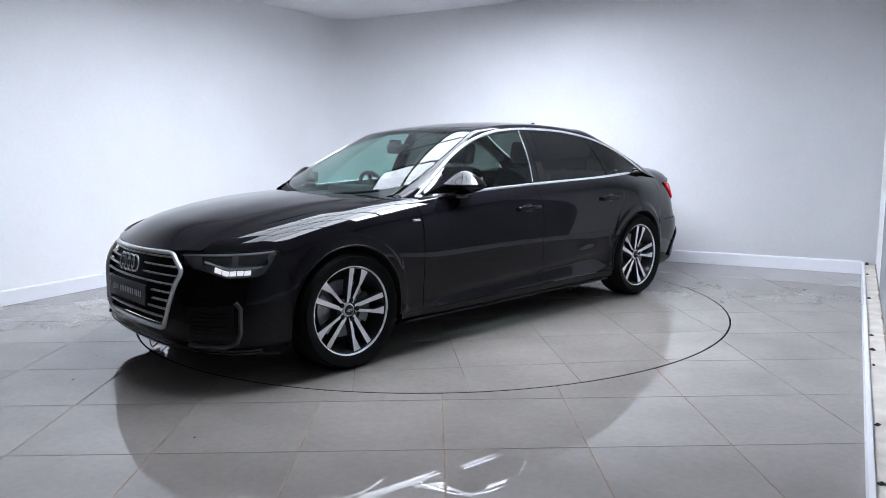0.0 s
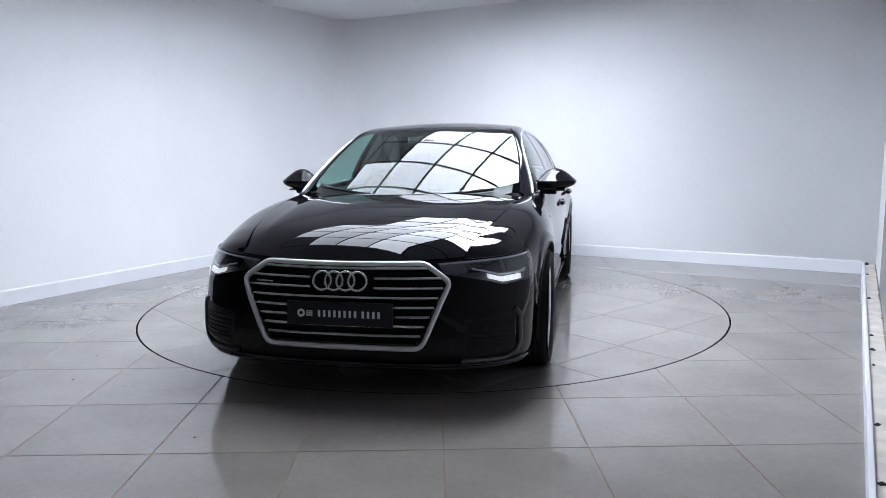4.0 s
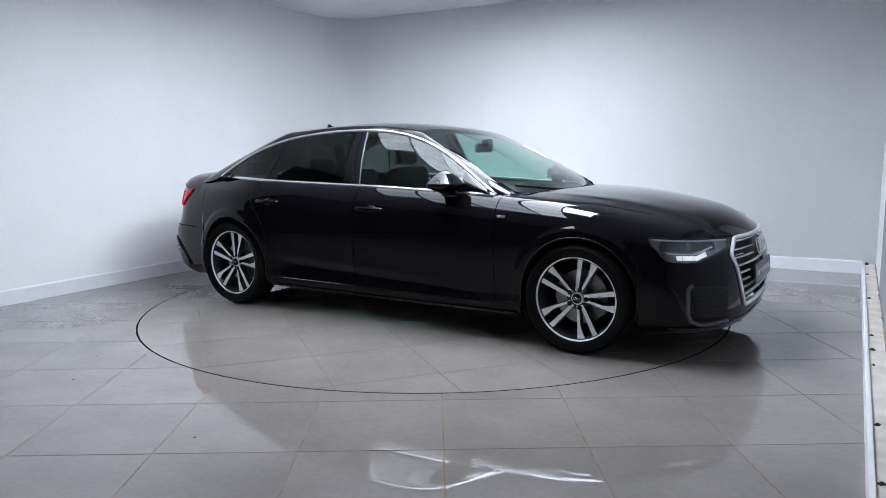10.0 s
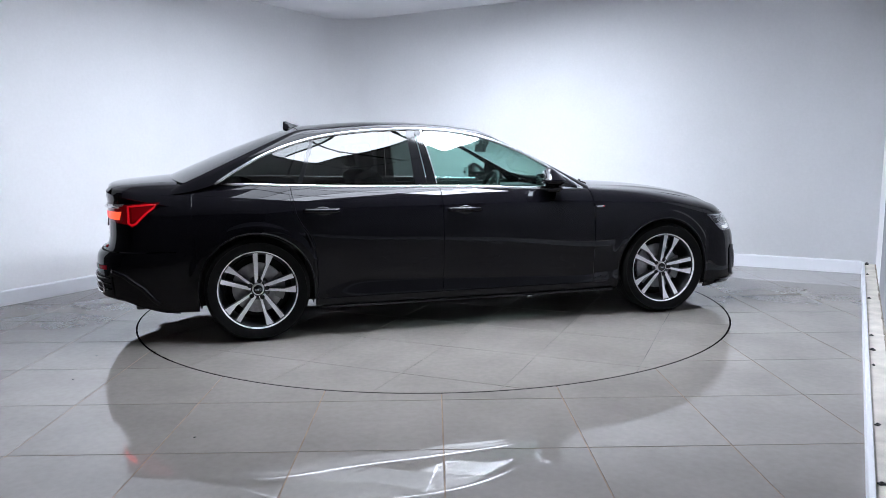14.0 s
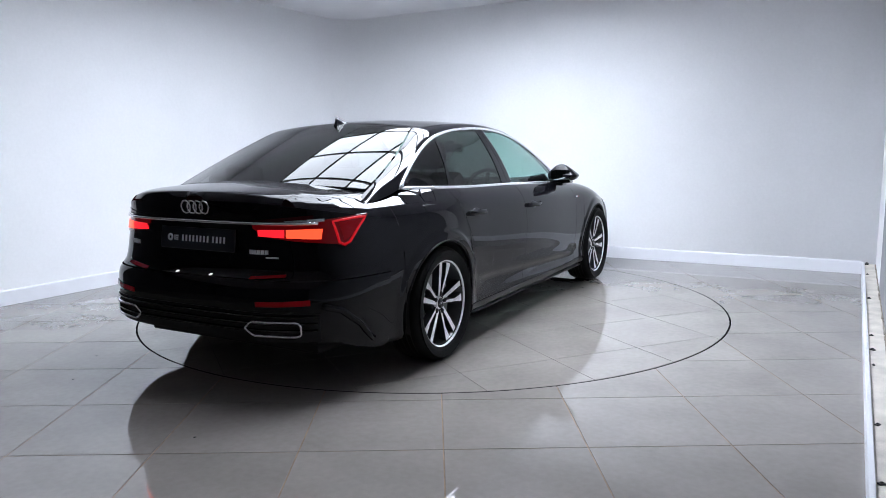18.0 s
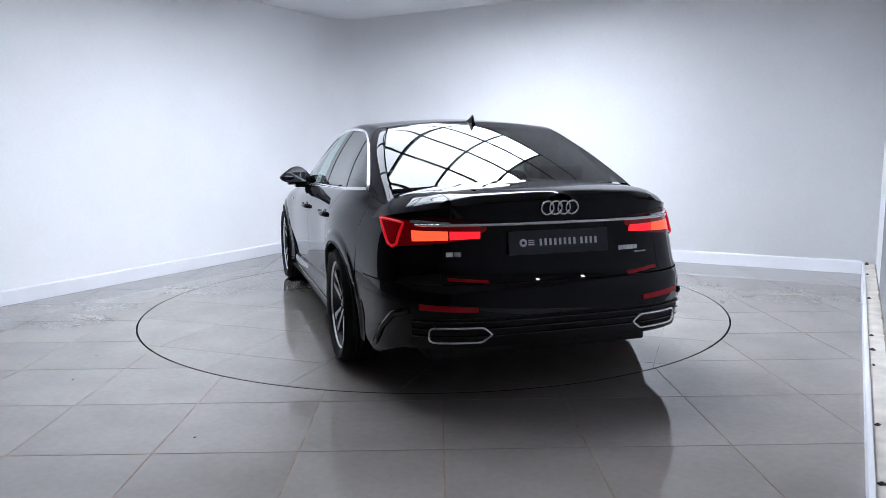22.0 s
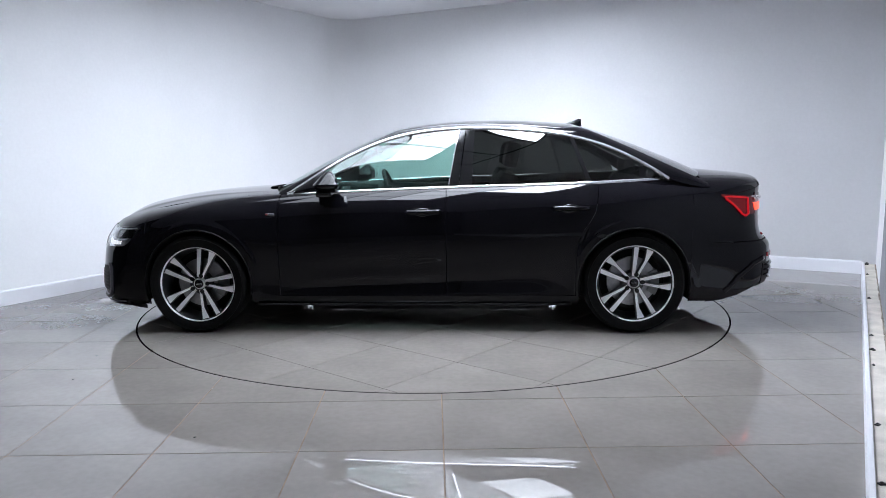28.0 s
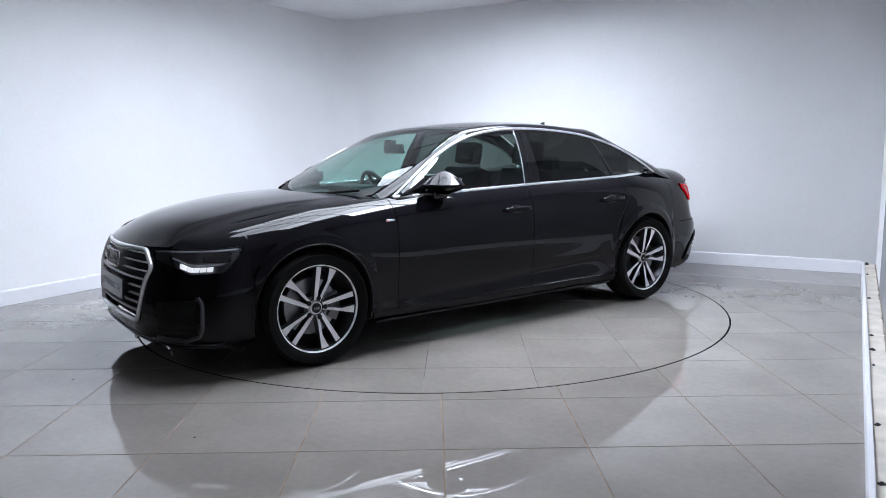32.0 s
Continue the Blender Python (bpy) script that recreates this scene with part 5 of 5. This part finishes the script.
    # wipers
    for y0, y1 in ((0.55, -0.12), (-0.02, -0.62)):
        pts = []
        for t in np.linspace(0, 1, 12):
            y = lerp(y0, y1, t)
            x = cowl_x(y) + 0.030 - 0.02 * math.sin(math.pi * t)
            q = shell(x, 1 - 0.75 * abs(y) / 0.72)
            pts.append(Vector((x, y, q.z + 0.006)))
        sweep("wiper", pts, 0.014, 0.012, BLACK_PLASTIC, 1, "black wiper blade", up=Vector((0.4, 0, 1)))
    # loose wire hanging under the nose
    pts = [Vector((2.20 + 0.03 * math.sin(math.pi * t), lerp(0.10, -0.10, t), 0.185 - 0.085 * math.sin(math.pi * t))) for t in np.linspace(0, 1, 15)]
    sweep("loose_wire", pts, 0.006, 0.006, BLACK_PLASTIC, 1, "thin black wire hanging under the nose", up=Vector((1, 0, 0)))
    # belly
    bm = box((-2.25, -0.62, 0.185), (2.10, 0.62, 0.26), 0.02)
    part("underbody", bm, UNDER, car, "black underbody")


def cabin():
    part("cabin_floor", box((-1.75, -0.72, 0.25), (0.95, 0.72, 0.32)), CABIN, car)
    part("bulkhead", box((0.90, -0.74, 0.25), (0.96, 0.74, 0.86)), CABIN, car)
    dash = part("dashboard", box((0.42, -0.74, 0.62), (0.98, 0.74, 0.905), 0.06), CABIN, car, "dark dashboard")
    part("instrument_hood", box((0.36, -0.56, 0.84), (0.60, -0.18, 0.955), 0.035), CABIN, dash)
    part("screen", box((0.405, -0.12, 0.72), (0.425, 0.16, 0.86), 0.006), BLACK_GLOSS, dash)
    # steering wheel on the right-hand side
    c = Vector((0.27, -0.36, 0.88))
    ax = Vector((-0.92, 0, 0.38))
    sw = torus("steering_wheel", c, ax, 0.178, 0.016, LEATHER, car, 40, 10, "dark leather steering wheel")
    q = ax.to_track_quat("Z", "Y").to_matrix().to_4x4()
    part("steering_hub", box((-0.07, -0.06, -0.03), (0.07, 0.06, 0.02), 0.02, Matrix.Translation(c) @ q), CABIN, sw)
    part("steering_spoke", box((-0.014, -0.17, -0.012), (0.014, 0.17, 0.008), 0.004, Matrix.Translation(c) @ q), CABIN, sw)
    part("steering_spoke", box((-0.17, -0.014, -0.012), (0.17, 0.014, 0.008), 0.004, Matrix.Translation(c) @ q), CABIN, sw)
    for sgn in (1, -1):
        y = 0.37 * sgn
        seat = part("front_seat", box((-0.42, y - 0.25, 0.36), (0.12, y + 0.25, 0.53), 0.05), LEATHER, car, "black leather front seat")
        part("seat_back", box((-0.10, -0.245, 0.0), (0.05, 0.245, 0.62), 0.055, Matrix.Translation((-0.43, y, 0.48)) @ Matrix.Rotation(radians(-20), 4, "Y")), LEATHER, seat)
        part("headrest", box((-0.06, -0.135, 0.0), (0.05, 0.135, 0.19), 0.045, Matrix.Translation((-0.655, y, 1.085)) @ Matrix.Rotation(radians(-12), 4, "Y")), LEATHER, seat)
        for k in (-1, 1):
            part("headrest_post", box((-0.008, -0.008, -0.06), (0.008, 0.008, 0.03), 0, Matrix.Translation((-0.65, y + 0.06 * k, 1.07))), CHROME, seat)
        part("door_card", box((-1.15, sgn * 0.80 - 0.02, 0.32), (0.85, sgn * 0.80 + 0.02, 0.93), 0.01), CABIN, car)
    bench = part("rear_bench", box((-1.42, -0.62, 0.36), (-0.92, 0.62, 0.54), 0.05), LEATHER, car, "black leather rear bench")
    part("bench_back", box((-0.08, -0.62, 0.0), (0.08, 0.62, 0.56), 0.05, Matrix.Translation((-1.44, 0, 0.48)) @ Matrix.Rotation(radians(-22), 4, "Y")), LEATHER, bench)
    for y in (-0.40, 0.40):
        part("headrest", box((-0.05, -0.13, 0.0), (0.05, 0.13, 0.14), 0.04, Matrix.Translation((-1.66, y, 0.99))), LEATHER, bench)
    part("boot_bulkhead", box((-1.80, -0.70, 0.26), (-1.76, 0.70, 0.95)), CABIN, car)
    part("parcel_shelf", box((-2.0, -0.62, 0.93), (-1.66, 0.62, 0.96)), CABIN, car)
    part("centre_console", box((-0.45, -0.11, 0.32), (0.5, 0.11, 0.58), 0.03), CABIN, car)
    mir = part("interior_mirror", box((-0.012, -0.125, -0.035), (0.012, 0.125, 0.035), 0.012, Matrix.Translation((0.33, 0, 1.225)) @ Matrix.Rotation(radians(10), 4, "Y")), CABIN, car, "dark interior mirror")
    part("mirror_stem", box((0.33, -0.04, 1.24), (0.39, 0.04, 1.29), 0.012), CABIN, mir)
    # headliner under the roof
    rows = []
    for x in np.linspace(0.02, -1.15, 14):
        r = []
        for q in np.linspace(1, -1, 13):
            p = shell(x, 1 - abs(q) * 0.75)
            r.append(Vector((x, p.y if q >= 0 else -p.y, p.z - 0.035)))
        rows.append(r)
    sheet("headliner", rows, HEADLINER, thick=0, out=(-0.5, 0, 0.6))


side_panels()
hood_and_lid()
upper_shell()
windows()
front_end()
rear_end()
wheels()
mirrors_and_handles()
cabin()


# ---- turntable ----
table = tagged(new("turntable"), "round tiled turntable set flush in the studio floor", "turntable")


def clip_square(cx, cy, h, rot, r, inside):
    """Outline of a square tile cut by the table's circle (kept inside or outside); None if nothing stays."""
    ca, sa = math.cos(rot), math.sin(rot)
    pts = []
    for k in range(4):
        a = Vector(((-h, h, h, -h)[k], (-h, -h, h, h)[k]))
        b = Vector(((h, h, -h, -h)[k], (-h, h, h, -h)[k]))
        for i in range(24):
            p = a.lerp(b, i / 24) + Vector((cx, cy))
            pts.append(Vector((ca * p.x - sa * p.y, sa * p.x + ca * p.y)))
    keep = [(p.length <= r) == inside for p in pts]
    if all(keep):
        return [pts[0], pts[24], pts[48], pts[72]]
    if not any(keep):
        return None
    n = len(pts)
    start = next(i for i in range(n) if keep[i] and not keep[i - 1])
    out, i = [], start
    while keep[i % n] and i < start + n:
        out.append(pts[i % n])
        i += 1

    def cross(p, q):
        lo, hi = p, q
        for _ in range(20):
            m = (lo + hi) / 2
            if (m.length <= r) == (lo.length <= r):
                lo = m
            else:
                hi = m
        return lo

    e = cross(out[-1], pts[i % n])
    s = cross(pts[start], pts[start - 1])
    a0, a1 = math.atan2(e.y, e.x), math.atan2(s.y, s.x)
    d = (a1 - a0 + math.pi) % (2 * math.pi) - math.pi
    m = max(2, int(abs(d) / 0.03))
    out += [Vector((r * math.cos(a0 + d * k / m), r * math.sin(a0 + d * k / m))) for k in range(m + 1)]
    return out


def tile_mesh(poly, z, mat, deep=0.008, bevel=0.0012):
    """A tile from its outline: flat top with a small eased edge."""
    c = sum(poly, Vector((0, 0))) / len(poly)
    n = len(poly)
    verts = [(*(c + (p - c) * (1 - bevel / max((p - c).length, 0.01))), z) for p in poly]
    verts += [(*p, z - 0.001) for p in poly] + [(*p, z - deep) for p in poly]
    faces = [tuple(range(n))]
    for k in range(2):
        faces += [(k * n + i, k * n + n + i, k * n + n + (i + 1) % n, k * n + (i + 1) % n) for i in range(n)]
    me = mesh_of("tile", verts, faces, mat, False)
    if me.polygons[0].normal.z < 0:
        me.flip_normals()
    return me


TILE_W, JOINT, TABLE_JOINT = 0.6, 0.0052, 0.0034


def turntable():
    rot = radians(52.2)
    n = 96
    r = TABLE_R - GAP_W / 2 - 0.002
    me = mesh_of("table_base", [(r * math.cos(2 * math.pi * i / n), r * math.sin(2 * math.pi * i / n), z) for z in (-0.0018, -0.05) for i in range(n)],
                 [tuple(range(n)), tuple(range(2 * n - 1, n - 1, -1))] + [(i, i + n, (i + 1) % n + n, (i + 1) % n) for i in range(n)], DARK_GROUT, False)
    piece("table_base", me, table)
    for i in range(-5, 6):
        for j in range(-5, 6):
            poly = clip_square((i + 0.5) * TILE_W, (j + 0.5) * TILE_W, (TILE_W - TABLE_JOINT) / 2, rot, TABLE_R - GAP_W / 2, True)
            if poly and len(poly) > 2:
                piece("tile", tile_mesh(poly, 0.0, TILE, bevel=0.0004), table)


def inside_room(poly):
    """Cuts an outline at the walls' foot."""
    for axis, low, sign in ((U, -0.04, 1), (U, -LEDGE_U - 0.06, -1), (W, -0.04, 1), (W, -DEEP - 0.04, -1)):
        out = []
        d = [sign * (p - CORNER.to_2d()).dot(axis.to_2d()) - low for p in poly]
        for i in range(len(poly)):
            j = (i + 1) % len(poly)
            if d[i] >= 0:
                out.append(poly[i])
            if (d[i] >= 0) != (d[j] >= 0):
                out.append(poly[i].lerp(poly[j], d[i] / (d[i] - d[j])))
        poly = out
        if len(poly) < 3:
            return None
    return poly


def floor_tiles(parent):
    square = None
    for i in range(-12, 13):
        for j in range(-9, 16):
            cx, cy = 0.03 + (i + 0.5) * TILE_W, -2.93 + (j + 0.5) * TILE_W - 2.4
            rel = Vector((cx, cy, 0)) - CORNER
            a, b = rel.dot(U), rel.dot(W)
            if not (-0.45 < a < LEDGE_U + 0.4 and -0.45 < b < DEEP + 0.4):
                continue
            h = (TILE_W - JOINT) / 2
            poly = clip_square(cx, cy, h, 0.0, TABLE_R + GAP_W / 2, False)
            if poly:
                poly = inside_room(poly)
            if not poly or len(poly) < 3:
                continue
            edge = min(a, b, LEDGE_U - a, DEEP - b) < 0.5
            if not edge and len(poly) == 4 and (Vector((cx, cy))).length > TABLE_R + 0.45:
                if square is None:
                    square = tile_mesh([Vector((-h, -h)), Vector((h, -h)), Vector((h, h)), Vector((-h, h))], 0.0, TILE)
                piece("tile", square, parent, Matrix.Translation((cx, cy, 0)))
            else:
                piece("tile", tile_mesh(poly, 0.0, TILE), parent)


def floor():
    """Screed under the tiles with the table's round pit, then the tiles."""
    n = 240
    r = TABLE_R + GAP_W / 2 + 0.002
    bm = bmesh.new()
    inner = [bm.verts.new((r * math.cos(2 * math.pi * i / n), r * math.sin(2 * math.pi * i / n), -0.0018)) for i in range(n)]
    low = [bm.verts.new((r * math.cos(2 * math.pi * i / n), r * math.sin(2 * math.pi * i / n), -0.06)) for i in range(n)]
    far = [bm.verts.new((14 * math.cos(2 * math.pi * i / n), 14 * math.sin(2 * math.pi * i / n), -0.0018)) for i in range(n)]
    for i in range(n):
        j = (i + 1) % n
        bm.faces.new((inner[i], inner[j], far[j], far[i]))
        bm.faces.new((inner[i], low[i], low[j], inner[j]))
    bm.faces.new(low)
    fl = structure("floor", bm, GROUT, "large polished grey porcelain floor tiles with thin brown joints")
    # flat black ring across the gap paints in the shade of its depth
    r0, r1 = TABLE_R - GAP_W / 2 - 0.0035, TABLE_R + GAP_W / 2 + 0.0035
    verts = [(q * math.cos(2 * math.pi * i / n), q * math.sin(2 * math.pi * i / n), -0.0012) for q in (r0, r1) for i in range(n)]
    shade_ring = mesh_of("gap_seal", verts, [(i, (i + 1) % n, n + (i + 1) % n, n + i) for i in range(n)], GAP, False)
    piece("gap_seal", shade_ring, fl, None, "black ring standing in for the shade in the gap round the turntable")
    floor_tiles(fl)


def clips():
    """Small black clips lying along the ledge."""
    k = 0
    for b, s in ((0.02, 1.5), (0.62, 0.7), (1.75, 0.8), (2.95, 0.7), (3.3, 0.85), (3.62, 0.6), (4.55, 0.75), (5.15, 0.75), (5.9, 0.7), (6.6, 0.7)):
        bm = bmesh.new()
        add_box(bm, (-0.011 * s, -0.016 * s, 0), (0.011 * s, 0.016 * s, 0.008 * s), 0.002)
        add_box(bm, (-0.005 * s, -0.006 * s, 0.006 * s), (0.005 * s, 0.006 * s, 0.014 * s), 0.001)
        ob = tagged(piece("clip", bm_mesh("clip", bm, CLIP)), "small black plastic clip lying on the dusty ledge", "clip", "clips on the ledge")
        ob.matrix_world = ROOM @ Matrix.Translation((LEDGE_U + 0.040, b + 0.03, 0.1)) @ Matrix.Rotation(0.6 * k, 4, "Z")
        k += 1


def flakes():
    """Tiny dark chips lying on the tiles."""
    rng = random.Random(9)
    for x, y in ((-1.98, -1.92), (-2.06, -1.46), (-1.05, -2.76)):
        bm = bmesh.new()
        ring = [bm.verts.new((rng.uniform(0.7, 1.2) * 0.007 * math.cos(a), rng.uniform(0.7, 1.2) * 0.005 * math.sin(a), 0.0)) for a in [2 * math.pi * i / 7 for i in range(7)]]
        base = bm.faces.new(ring)
        top = bmesh.ops.extrude_face_region(bm, geom=[base])["geom"]
        bmesh.ops.translate(bm, verts=[v for v in top if isinstance(v, bmesh.types.BMVert)], vec=(0, 0, 0.002))
        ob = tagged(piece("flake", bm_mesh("flake", bm, CLIP)), "tiny dark chip lying on the floor tiles", "chip", "chips on the floor")
        ob.matrix_world = Matrix.Translation((x, y, 0.0002)) @ Matrix.Rotation(rng.uniform(0, 6), 4, "Z")


turntable()
clips()
flakes()
floor()


# ---- motion ----
def motions():
    walk(car, [(t, pose(0, 0, 0, 0, 0, a) @ Matrix.Translation(CAR_OFF)) for t, a in HEADING])
    walk(table, [(t, pose(0, 0, 0, 0, 0, a)) for t, a in HEADING])


motions()
